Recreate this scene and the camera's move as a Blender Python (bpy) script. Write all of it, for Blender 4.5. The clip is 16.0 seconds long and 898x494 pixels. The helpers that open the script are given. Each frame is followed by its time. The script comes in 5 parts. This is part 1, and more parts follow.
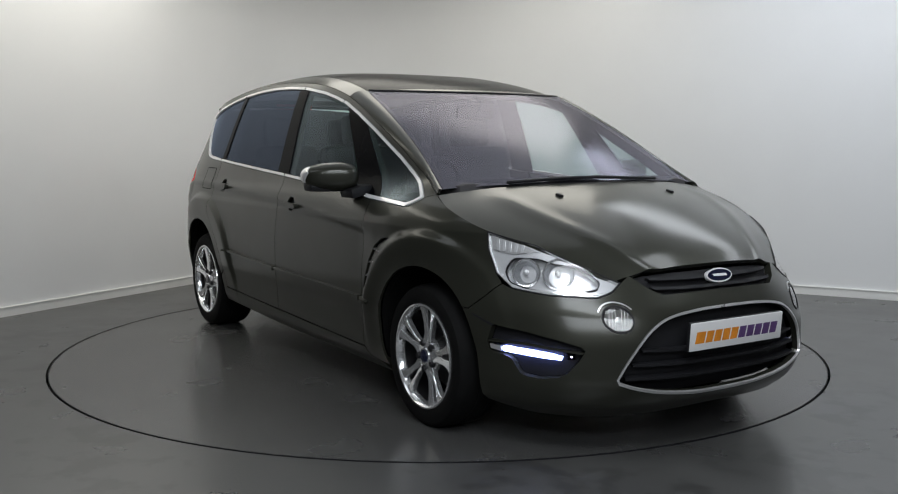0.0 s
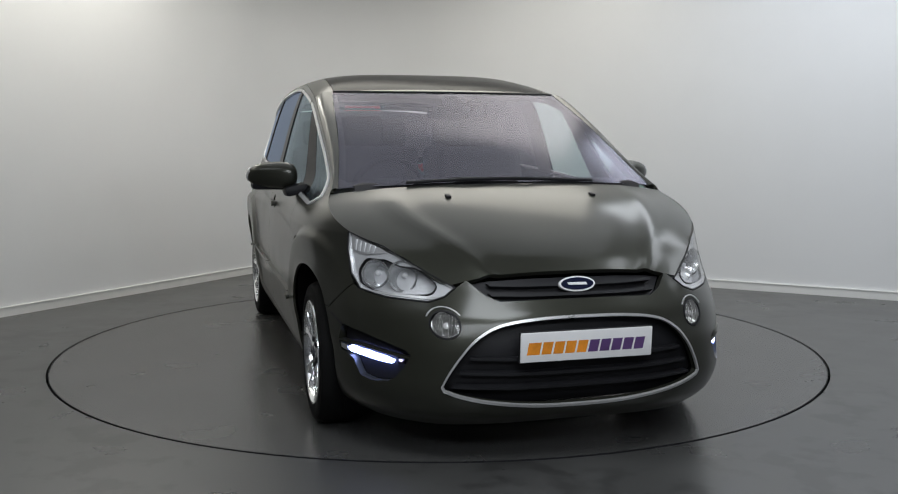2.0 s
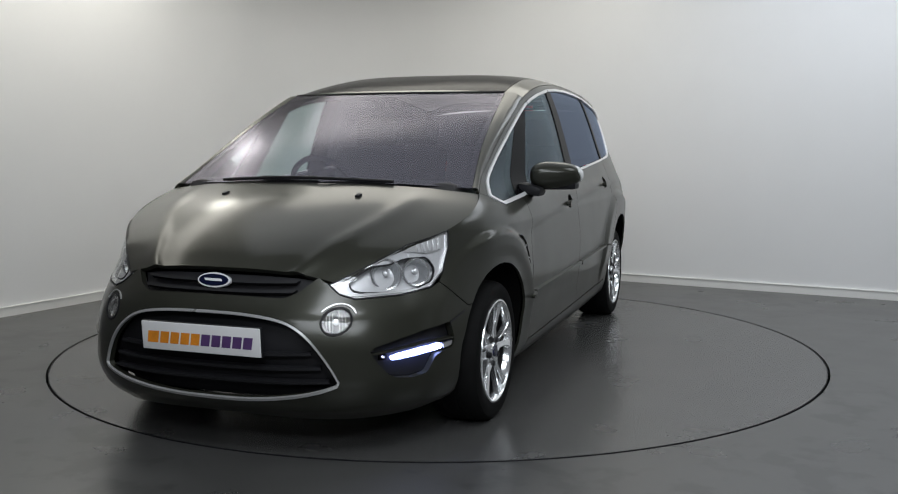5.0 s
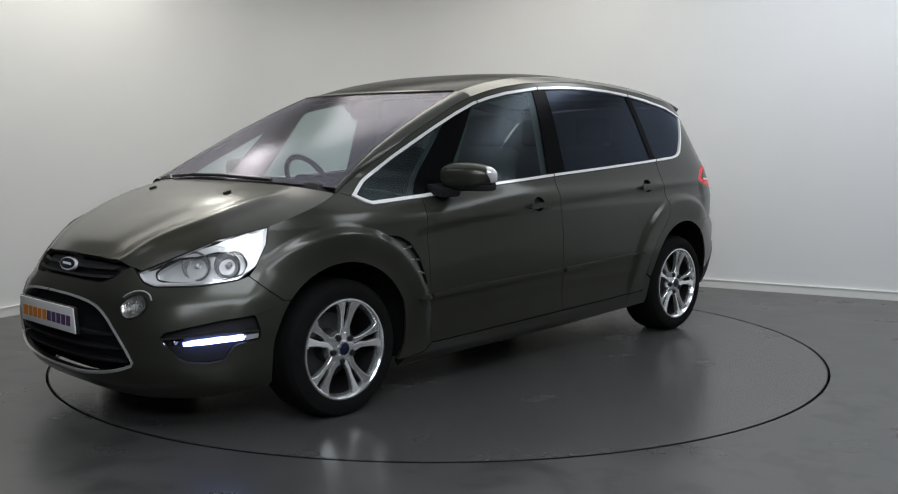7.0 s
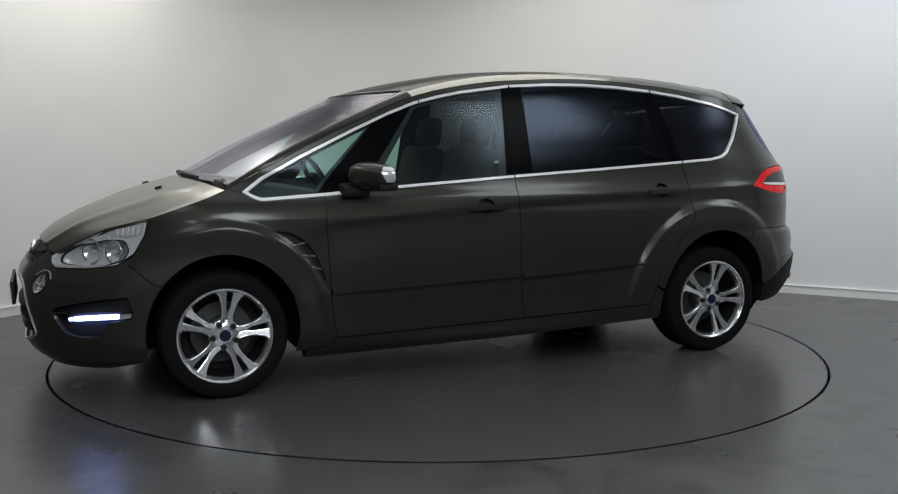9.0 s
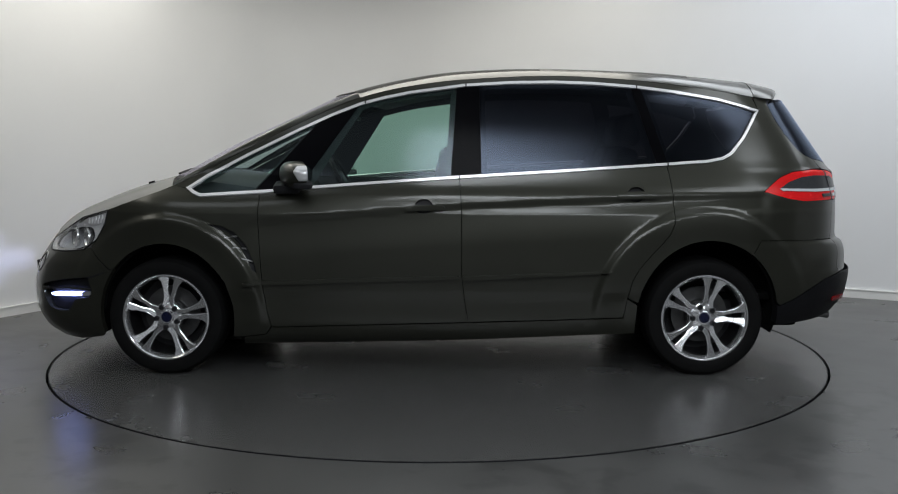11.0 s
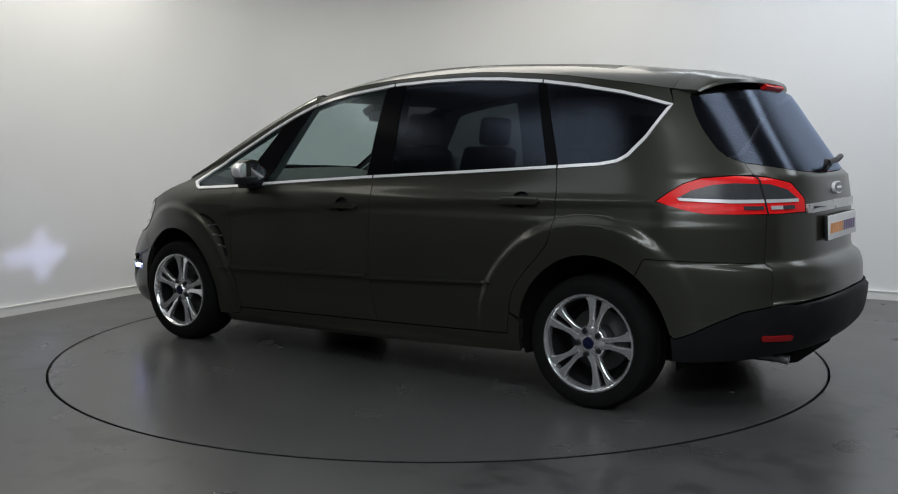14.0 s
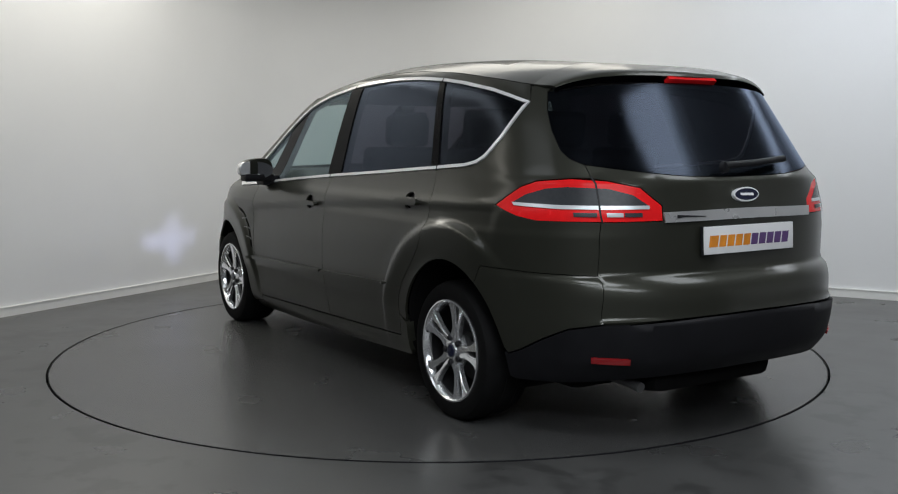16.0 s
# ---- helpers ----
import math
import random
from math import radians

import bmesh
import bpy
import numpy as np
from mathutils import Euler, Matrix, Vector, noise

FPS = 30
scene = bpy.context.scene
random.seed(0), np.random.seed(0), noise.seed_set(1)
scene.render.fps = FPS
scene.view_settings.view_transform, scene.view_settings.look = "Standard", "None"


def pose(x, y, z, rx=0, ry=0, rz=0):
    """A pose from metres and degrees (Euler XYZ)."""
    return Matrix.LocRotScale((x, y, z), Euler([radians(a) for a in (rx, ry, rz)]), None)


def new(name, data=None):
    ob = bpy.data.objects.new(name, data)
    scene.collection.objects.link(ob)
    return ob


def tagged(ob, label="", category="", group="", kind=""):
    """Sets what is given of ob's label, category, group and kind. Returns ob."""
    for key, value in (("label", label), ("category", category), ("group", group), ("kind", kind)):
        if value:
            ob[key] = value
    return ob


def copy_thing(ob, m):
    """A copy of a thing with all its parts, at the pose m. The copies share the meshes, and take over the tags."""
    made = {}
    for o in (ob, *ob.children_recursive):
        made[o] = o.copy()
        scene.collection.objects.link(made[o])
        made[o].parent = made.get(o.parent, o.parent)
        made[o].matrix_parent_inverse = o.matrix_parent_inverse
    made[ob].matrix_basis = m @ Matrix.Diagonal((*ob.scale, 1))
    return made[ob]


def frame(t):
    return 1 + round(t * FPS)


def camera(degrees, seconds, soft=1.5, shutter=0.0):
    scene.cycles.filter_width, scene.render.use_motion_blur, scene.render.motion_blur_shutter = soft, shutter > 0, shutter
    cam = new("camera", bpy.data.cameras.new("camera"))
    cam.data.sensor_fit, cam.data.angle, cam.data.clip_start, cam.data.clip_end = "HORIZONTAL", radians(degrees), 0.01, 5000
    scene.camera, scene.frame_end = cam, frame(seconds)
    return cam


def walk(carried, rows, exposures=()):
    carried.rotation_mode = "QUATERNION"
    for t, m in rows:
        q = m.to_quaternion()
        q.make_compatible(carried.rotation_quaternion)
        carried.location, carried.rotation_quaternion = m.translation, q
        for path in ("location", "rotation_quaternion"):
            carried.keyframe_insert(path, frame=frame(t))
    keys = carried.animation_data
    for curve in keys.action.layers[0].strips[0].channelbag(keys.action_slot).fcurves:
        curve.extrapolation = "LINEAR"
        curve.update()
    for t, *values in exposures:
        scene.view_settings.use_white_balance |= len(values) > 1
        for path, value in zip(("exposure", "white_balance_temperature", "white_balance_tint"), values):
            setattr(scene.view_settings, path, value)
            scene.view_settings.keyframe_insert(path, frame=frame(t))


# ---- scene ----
from mathutils.geometry import delaunay_2d_cdt

# Camera: fixed, a tripod looking across a vehicle turntable into a room corner.
cam = camera(49.7, 16.0, soft=1.1)
EYE = pose(0, -5.872, 1.2295, 90 - 6.135, 0, -0.567)
walk(cam, [(0, EYE), (16, EYE)])

# ---- light ----
world = bpy.data.worlds.new("world")
scene.world = world
world.use_nodes = True
world.node_tree.nodes["Background"].inputs[0].default_value = (0.5, 0.52, 0.55, 1)
world.node_tree.nodes["Background"].inputs[1].default_value = 0.02


def area_lamp(name, x, y, z, sx, sy, watts, colour, turn=0, tilt=0):
    d = bpy.data.lights.new(name, "AREA")
    d.shape, d.size, d.size_y, d.energy, d.color = "RECTANGLE", sx, sy, watts, colour
    ob = new(name, d)
    ob.matrix_world = pose(x, y, z, 0, 0, turn) @ pose(0, 0, 0, tilt)
    return ob


CEIL = 3.1
COOL, WARM = (0.88, 0.93, 0.99), (1.0, 0.97, 0.88)
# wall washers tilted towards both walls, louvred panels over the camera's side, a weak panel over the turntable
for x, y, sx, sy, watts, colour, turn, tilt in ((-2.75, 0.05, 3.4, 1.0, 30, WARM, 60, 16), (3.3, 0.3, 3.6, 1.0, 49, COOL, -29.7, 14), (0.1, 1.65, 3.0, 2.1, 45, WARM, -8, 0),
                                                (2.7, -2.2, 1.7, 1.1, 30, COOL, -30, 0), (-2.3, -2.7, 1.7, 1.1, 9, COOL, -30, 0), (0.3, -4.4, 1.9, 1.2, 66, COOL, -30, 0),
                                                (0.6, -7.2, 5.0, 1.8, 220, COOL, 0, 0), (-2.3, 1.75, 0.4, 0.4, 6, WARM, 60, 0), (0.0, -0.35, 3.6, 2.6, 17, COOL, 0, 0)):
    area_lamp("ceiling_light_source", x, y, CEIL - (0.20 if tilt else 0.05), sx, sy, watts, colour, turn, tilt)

# ---- body surface ----
def curve(pairs):
    """A smooth monotone curve through (a, b) pairs, flat-ended."""
    a = np.array([p[0] for p in pairs], float)
    b = np.array([p[1] for p in pairs], float)
    h, d = np.diff(a), np.diff(b) / np.diff(a)
    m = np.zeros(len(a))
    m[0], m[-1] = d[0], d[-1]
    for k in range(1, len(a) - 1):
        if d[k - 1] * d[k] > 0:
            w1, w2 = 2 * h[k] + h[k - 1], h[k] + 2 * h[k - 1]
            m[k] = (w1 + w2) / (w1 / d[k - 1] + w2 / d[k])

    def f(x):
        x = np.clip(np.asarray(x, float), a[0], a[-1])
        k = np.clip(np.searchsorted(a, x) - 1, 0, len(a) - 2)
        t = (x - a[k]) / h[k]
        return ((1 + 2 * t) * (1 - t) ** 2 * b[k] + t * (1 - t) ** 2 * h[k] * m[k]
                + t * t * (3 - 2 * t) * b[k + 1] + t * t * (t - 1) * h[k] * m[k + 1])
    return f


def step(x, a, b):
    t = np.clip((x - a) / (b - a), 0, 1)
    return t * t * (3 - 2 * t)


XA, XB = 1.10, -1.30            # where the sides begin to turn into nose and tail
LF, LR = 1.80 / (math.pi / 2), 1.75 / (math.pi / 2)
SF, SR = 2.90, -3.05            # perimeter coordinate at the nose and at the tail
nose = curve([(0.15, 2.22), (0.22, 2.30), (0.34, 2.35), (0.46, 2.362), (0.56, 2.345), (0.64, 2.305), (0.70, 2.265), (0.76, 2.225), (0.9, 2.17), (1.7, 2.12)])
tail = curve([(0.20, -2.17), (0.30, -2.305), (0.40, -2.38), (0.53, -2.395), (0.545, -2.37), (0.62, -2.365), (0.68, -2.345), (0.715, -2.300), (0.80, -2.295), (0.95, -2.285), (1.045, -2.272), (1.072, -2.268), (1.092, -2.243), (1.12, -2.222), (1.30, -2.095), (1.50, -1.955), (1.62, -1.84)])
half = curve([(0.14, 0.80), (0.20, 0.865), (0.28, 0.895), (0.40, 0.908), (0.46, 0.918), (0.60, 0.926), (0.76, 0.925), (0.86, 0.921), (0.885, 0.914), (0.95, 0.898), (1.0, 0.875), (1.15, 0.832), (1.35, 0.775), (1.50, 0.722), (1.56, 0.690), (1.64, 0.600)])
AXLE_F, AXLE_R, HUB_Z = 1.425, -1.425, 0.312


plump_f = curve([(0.16, 3.2), (0.30, 3.1), (0.40, 2.95), (0.56, 2.65), (0.70, 2.42), (0.9, 2.35), (1.5, 2.35)])
plump_r = curve([(0.2, 2.9), (0.5, 2.9), (0.8, 3.05), (1.05, 3.3), (1.25, 3.4), (1.6, 3.2)])
crease_z = curve([(-1.9, 0.975), (-1.72, 0.970), (-1.23, 0.955), (-0.14, 0.905), (0.87, 0.830), (1.1, 0.80)])


def width(x, z):
    """Half-width of the body's side before the ends are rounded."""
    w = half(z) * (1 - 0.105 * step(x, 0.0, 1.4) * step(z, 0.88, 1.10)) * (1 - 0.035 * step(-x, 0.9, 1.8) * step(z, 0.9, 1.3))
    # flared arches: a raised flange that ends in a crisp shoulder
    for ax, k, rim in ((AXLE_F, 0.022, 0.510), (AXLE_R, 0.022, 0.545)):
        r = np.hypot((x - ax) * np.where(x < ax, 1.03, 0.97), z - HUB_Z)
        flange = (0.60 + 0.40 * step(r, 0.40, rim)) * (1 - step(r, rim, rim + 0.050)) + 0.10 * (1 - step(r, rim, rim + 0.12))
        fade = step(z, 0.20, 0.52)
        if ax > 0:
            fade = fade * (1 - 0.75 * step(x, 1.50, 1.80))
        else:
            fade = fade * (1 - 0.8 * step(-x, 1.62, 1.86))
        w = w + k * flange * fade
    d = crease_z(x) - z
    w = w - 0.011 * step(d, -0.014, 0.032) * (1 - step(d, 0.04, 0.22)) * step(x, -1.78, -1.70) * (1 - step(x, 0.85, 1.05))
    return w


def shell(s, z):
    """The body's skin: s runs along the left side from tail (SR) to nose (SF), and past them round the other side."""
    s, z = np.asarray(s, float), np.asarray(z, float)
    side = np.ones_like(s)
    side = np.where((s > SF) | (s < SR), -1.0, side)
    s = np.where(s > SF, 2 * SF - s, s)
    s = np.where(s < SR, 2 * SR - s, s)
    a = np.clip((s - XA) / LF, 0, math.pi / 2)
    b = np.clip((XB - s) / LR, 0, math.pi / 2)
    nf, nr = plump_f(z), plump_r(z)
    x = np.where(s > XA, XA + (nose(z) - XA) * np.sin(a) ** (2 / nf), np.where(s < XB, XB + (tail(z) - XB) * np.sin(b) ** (2 / nr), s))
    k = np.where(s > XA, np.cos(a) ** (2 / nf), np.where(s < XB, np.cos(b) ** (2 / nr), 1.0))
    return np.stack([x, side * k * width(x, z), z], -1)


def s_of_x(x, z):
    """Perimeter coordinate of the skin's point at x."""
    x, z = np.asarray(x, float), np.asarray(z, float)
    nf, nr = plump_f(z), plump_r(z)
    f = np.clip((x - XA) / (nose(z) - XA), 0, 1)
    r = np.clip((x - XB) / (tail(z) - XB), 0, 1)
    return np.where(x > XA, XA + LF * np.arcsin(f ** (nf / 2)), np.where(x < XB, XB - LR * np.arcsin(r ** (nr / 2)), x))


def s_front(y, z):
    s = np.linspace(XA, SF, 200)
    return float(np.interp(-y, -shell(s, np.full(200, z))[:, 1], s))


def s_rear(y, z):
    s = np.linspace(SR, XB, 200)
    return float(np.interp(y, shell(s, np.full(200, z))[:, 1], s))


edge_z = curve([(-2.35, 1.47), (-1.8, 1.468), (-1.5, 1.508), (-1.07, 1.562), (-0.63, 1.587), (-0.16, 1.567), (0.13, 1.532), (0.40, 1.470), (0.73, 1.333), (1.01, 1.197), (1.22, 1.090), (1.42, 0.992), (1.754, 0.872), (2.0, 0.79), (2.176, 0.695), (2.3, 0.69)])

# ---- materials ----
def nodes_of(name):
    m = bpy.data.materials.new(name)
    m.use_nodes = True
    return m, m.node_tree.nodes, m.node_tree.links, m.node_tree.nodes["Principled BSDF"]


def surface(name, colour, rough=0.5, metal=0.0, vary=0.12, scale=6.0, fine=120.0, bump=0.02, coat=0.0, coat_rough=0.12, **more):
    """A painted, moulded or metal surface with variation at two scales and a fine relief."""
    m, n, l, b = nodes_of(name)
    co = n.new("ShaderNodeTexCoord")
    big, small = n.new("ShaderNodeTexNoise"), n.new("ShaderNodeTexNoise")
    big.inputs["Scale"].default_value, small.inputs["Scale"].default_value = scale, fine
    big.inputs["Detail"].default_value = 5
    for t in (big, small):
        l.new(co.outputs["Object"], t.inputs["Vector"])
    ramp = n.new("ShaderNodeMapRange")
    ramp.inputs[3].default_value, ramp.inputs[4].default_value = 1 - vary, 1 + vary
    mul = n.new("ShaderNodeMath")
    mul.operation = "ADD"
    half_fine = n.new("ShaderNodeMath")
    half_fine.operation, half_fine.inputs[1].default_value = "MULTIPLY", 0.3
    l.new(small.outputs[0], half_fine.inputs[0])
    l.new(big.outputs[0], mul.inputs[0])
    l.new(half_fine.outputs[0], mul.inputs[1])
    l.new(mul.outputs[0], ramp.inputs[0])
    ramp.inputs[1].default_value, ramp.inputs[2].default_value = 0.35, 0.95
    mix = n.new("ShaderNodeVectorMath")
    mix.operation = "SCALE"
    mix.inputs[0].default_value = colour
    l.new(ramp.outputs[0], mix.inputs["Scale"])
    l.new(mix.outputs[0], b.inputs["Base Color"])
    r = n.new("ShaderNodeMapRange")
    r.inputs[3].default_value, r.inputs[4].default_value = max(0.02, rough * 0.85), min(1, rough * 1.2)
    l.new(big.outputs[0], r.inputs[0])
    l.new(r.outputs[0], b.inputs["Roughness"])
    b.inputs["Metallic"].default_value, b.inputs["Coat Weight"].default_value = metal, coat
    b.inputs["Coat Roughness"].default_value = coat_rough
    if bump:
        bp = n.new("ShaderNodeBump")
        bp.inputs["Strength"].default_value, bp.inputs["Distance"].default_value = bump, 0.002
        l.new(small.outputs[0], bp.inputs["Height"])
        l.new(bp.outputs[0], b.inputs["Normal"])
    for key, value in more.items():
        b.inputs[key.replace("_", " ")].default_value = value
    return m


def glass(name, tint, rough=0.0, gloss=(1, 1, 1), face_on=0.06, edge=0.95):
    """Thin sheet glass: a tinted see-through layer under a mirror film."""
    m, n, l, b = nodes_of(name)
    n.remove(b)
    out = n["Material Output"]
    tr, gl, mx, lw = n.new("ShaderNodeBsdfTransparent"), n.new("ShaderNodeBsdfGlossy"), n.new("ShaderNodeMixShader"), n.new("ShaderNodeLayerWeight")
    tr.inputs[0].default_value = (*tint, 1)
    gl.inputs[0].default_value = (*gloss, 1)
    gl.inputs["Roughness"].default_value = rough
    lw.inputs[0].default_value = 0.5
    up, fit = n.new("ShaderNodeMath"), n.new("ShaderNodeMapRange")
    up.operation, up.inputs[1].default_value = "POWER", 5.2
    fit.inputs[3].default_value, fit.inputs[4].default_value = face_on, edge
    l.new(lw.outputs["Facing"], up.inputs[0])
    l.new(up.outputs[0], fit.inputs[0])
    l.new(fit.outputs[0], mx.inputs[0])
    l.new(tr.outputs[0], mx.inputs[1])
    l.new(gl.outputs[0], mx.inputs[2])
    l.new(mx.outputs[0], out.inputs[0])
    return m


def glow(name, colour, strength):
    m, n, l, b = nodes_of(name)
    b.inputs["Base Color"].default_value = (0.8, 0.8, 0.8, 1)
    b.inputs["Emission Color"].default_value = (*colour, 1)
    b.inputs["Emission Strength"].default_value = strength
    return m


PAINT = surface("metallic_paint", (0.0375, 0.0385, 0.0300), 0.40, 0.50, 0.08, 2.5, 900, 0.010, 0.70, 0.16, Specular_IOR_Level=0.12)
BLACK = surface("black_plastic", (0.013, 0.013, 0.015), 0.5, 0, 0.2, 12, 400, 0.1, Specular_IOR_Level=0.25)
BUMPER = surface("bumper_plastic", (0.0095, 0.0095, 0.011), 0.5, 0, 0.2, 12, 400, 0.1, Specular_IOR_Level=0.14)
GLOSSBLACK = surface("gloss_black", (0.004, 0.004, 0.005), 0.2, 0, 0.2, 9, 200, 0.0, Specular_IOR_Level=0.03)
RUBBER = surface("tyre_rubber", (0.008, 0.008, 0.008), 0.65, 0, 0.25, 14, 260, 0.2, Specular_IOR_Level=0.06)
DARK = surface("dark_void", (0.006, 0.006, 0.006), 0.9, 0, 0.2, 9, 100, 0.0, Specular_IOR_Level=0.05)
CHROME = surface("bright_trim", (0.96, 0.96, 0.96), 0.20, 0.15, 0.04, 9, 200, 0.0, 0.6)
MIRROR = surface("mirror_glass", (0.80, 0.82, 0.83), 0.03, 1.0, 0.02, 9, 200, 0.0)
SATIN = surface("satin_chrome", (0.60, 0.60, 0.60), 0.28, 0.60, 0.05, 9, 200, 0.0)
ALLOY = surface("alloy_silver", (0.90, 0.91, 0.92), 0.17, 0.88, 0.06, 14, 300, 0.02, 0.3)
# near-black alloy: shade of the barrel and nut wells is in the colour
ALLOYSHADE = surface("alloy_barrel", (0.035, 0.035, 0.037), 0.45, 0.7, 0.12, 14, 300, 0.02)
STEEL = surface("brake_steel", (0.22, 0.22, 0.22), 0.42, 0.9, 0.15, 30, 300, 0.05)
BRAKE = surface("brake_iron", (0.085, 0.085, 0.085), 0.45, 0.7, 0.2, 30, 300, 0.05)
FOGLAMP = surface("fog_reflector", (0.42, 0.42, 0.41), 0.22, 0.85, 0.25, 45, 160, 0.05)
REFLECT = surface("lamp_reflector", (0.86, 0.865, 0.87), 0.18, 0.55, 0.04, 20, 100, 0.0)
LAMPGREY = surface("lamp_housing", (0.72, 0.73, 0.75), 0.25, 0.30, 0.05, 20, 100, 0.0)
BOWL = surface("bowl_chrome", (0.62, 0.63, 0.64), 0.24, 0.8, 0.1, 40, 160, 0.0)
RED = surface("red_lens", (0.80, 0.014, 0.016), 0.25, 0, 0.08, 30, 200, 0.0, 0.0, 0.2, Specular_IOR_Level=0.2, Emission_Color=(0.8, 0.01, 0.01, 1), Emission_Strength=0.0)
REDDARK = surface("red_reflector", (0.25, 0.008, 0.01), 0.2, 0, 0.08, 30, 200, 0.0)
SMOKE = surface("smoked_lens", (0.045, 0.048, 0.052), 0.22, 0.0, 0.1, 60, 200, 0.0, 0.0, Specular_IOR_Level=0.2)
WHITE = surface("plate_white", (0.74, 0.74, 0.74), 0.35, 0, 0.04, 8, 200, 0.0)
ORANGE = surface("print_orange", (0.72, 0.25, 0.02), 0.4, 0, 0.3, 9, 200, 0.0)
PURPLE = surface("print_purple", (0.10, 0.05, 0.16), 0.4, 0, 0.3, 9, 200, 0.0)
BLUE = surface("badge_blue", (0.004, 0.007, 0.030), 0.2, 0, 0.1, 9, 200, 0.0, 0.2)
CLOTH = surface("seat_cloth", (0.035, 0.034, 0.037), 0.9, 0, 0.2, 9, 500, 0.3)
TRIM = surface("cabin_trim", (0.05, 0.048, 0.05), 0.75, 0, 0.15, 9, 400, 0.1)
HEADLINING = surface("headlining", (0.42, 0.41, 0.39), 0.9, 0, 0.06, 9, 300, 0.1)
CLEAR = glass("lamp_cover", (0.97, 0.97, 0.97), 0.02, (1, 1, 1), 0.04)
SCREEN = glass("windscreen_glass", (0.80, 0.79, 0.84), 0.22, (0.88, 0.86, 1.0), 0.135, 0.52)
GREEN = glass("green_glass", (0.54, 0.72, 0.66), 0.20, (0.75, 0.88, 1.0), 0.04, 0.85)
PRIVACY = glass("privacy_glass", (0.055, 0.055, 0.065), 0.17, (0.64, 0.76, 1.0), 0.034, 0.85)
AMBER = surface("amber_bulb", (0.52, 0.30, 0.20), 0.25, 0.2, 0.1, 30, 200, 0.0)
DRL = glow("led_strip", (0.30, 0.38, 1.0), 13.0)
BEAM = glow("led_beam", (0.58, 0.62, 1.0), 105000.0)


# ---- mesh helpers ----
def part(name, bm, material, parent=None, label=""):
    """One mesh object out of a bmesh or a mesh, under its thing."""
    if isinstance(bm, bmesh.types.BMesh):
        me = bpy.data.meshes.new(name)
        bm.to_mesh(me)
        bm.free()
    else:
        me = bm
    if not me.materials:
        me.materials.append(material)
    ob = new(name, me)
    ob.parent = parent
    return tagged(ob, label)


def smooth(bm, angle=40):
    for f in bm.faces:
        f.smooth = True
    for e in bm.edges:
        if len(e.link_faces) == 2 and e.calc_face_angle(0) > radians(angle):
            e.smooth = False
    return bm


def box(sx, sy, sz, m=None, bevel=0.0, seg=2):
    bm = bmesh.new()
    bmesh.ops.create_cube(bm, size=1, matrix=Matrix.Diagonal((sx, sy, sz, 1)))
    if bevel:
        bmesh.ops.bevel(bm, geom=bm.edges[:], offset=bevel, segments=seg, affect="EDGES", profile=0.6)
    if m is not None:
        bm.transform(m)
    return smooth(bm)


def lathe(profile, n=48):
    """A closed turned shape from (radius, along) pairs about the y axis."""
    bm = bmesh.new()
    rings = []
    for r, h in profile:
        rings.append([bm.verts.new((r * math.cos(2 * math.pi * k / n), h, r * math.sin(2 * math.pi * k / n))) for k in range(n)])
    for a, b in zip(rings, rings[1:]):
        for k in range(n):
            bm.faces.new((a[k], a[(k + 1) % n], b[(k + 1) % n], b[k]))
    bmesh.ops.recalc_face_normals(bm, faces=bm.faces[:])
    return smooth(bm, 35)


def join(*bms):
    out = bmesh.new()
    for b in bms:
        me = bpy.data.meshes.new("tmp")
        b.to_mesh(me)
        b.free()
        out.from_mesh(me)
        bpy.data.meshes.remove(me)
    return out


def prism(points, depth, m=None, bevel=0.0):
    """A flat outline in x, z pulled out along y."""
    bm = bmesh.new()
    a = [bm.verts.new((x, 0, z)) for x, z in points]
    b = [bm.verts.new((x, depth, z)) for x, z in points]
    bm.faces.new(a)
    bm.faces.new(b[::-1])
    for k in range(len(a)):
        j = (k + 1) % len(a)
        bm.faces.new((a[k], b[k], b[j], a[j]))
    bmesh.ops.recalc_face_normals(bm, faces=bm.faces[:])
    if bevel:
        bmesh.ops.bevel(bm, geom=bm.edges[:], offset=bevel, segments=2, affect="EDGES")
    if m is not None:
        bm.transform(m)
    return smooth(bm)


def tube(points, r, n=10):
    """A round bar along a line of points."""
    bm = bmesh.new()
    pts = [Vector(p) for p in points]
    rings = []
    for k, p in enumerate(pts):
        d = (pts[min(k + 1, len(pts) - 1)] - pts[max(k - 1, 0)]).normalized()
        q = d.to_track_quat("Z", "Y").to_matrix()
        rings.append([bm.verts.new(p + q @ Vector((r * math.cos(2 * math.pi * j / n), r * math.sin(2 * math.pi * j / n), 0))) for j in range(n)])
    for a, b in zip(rings, rings[1:]):
        for j in range(n):
            bm.faces.new((a[j], a[(j + 1) % n], b[(j + 1) % n], b[j]))
    bm.faces.new(rings[0][::-1])
    bm.faces.new(rings[-1])
    bmesh.ops.recalc_face_normals(bm, faces=bm.faces[:])
    return smooth(bm, 50)


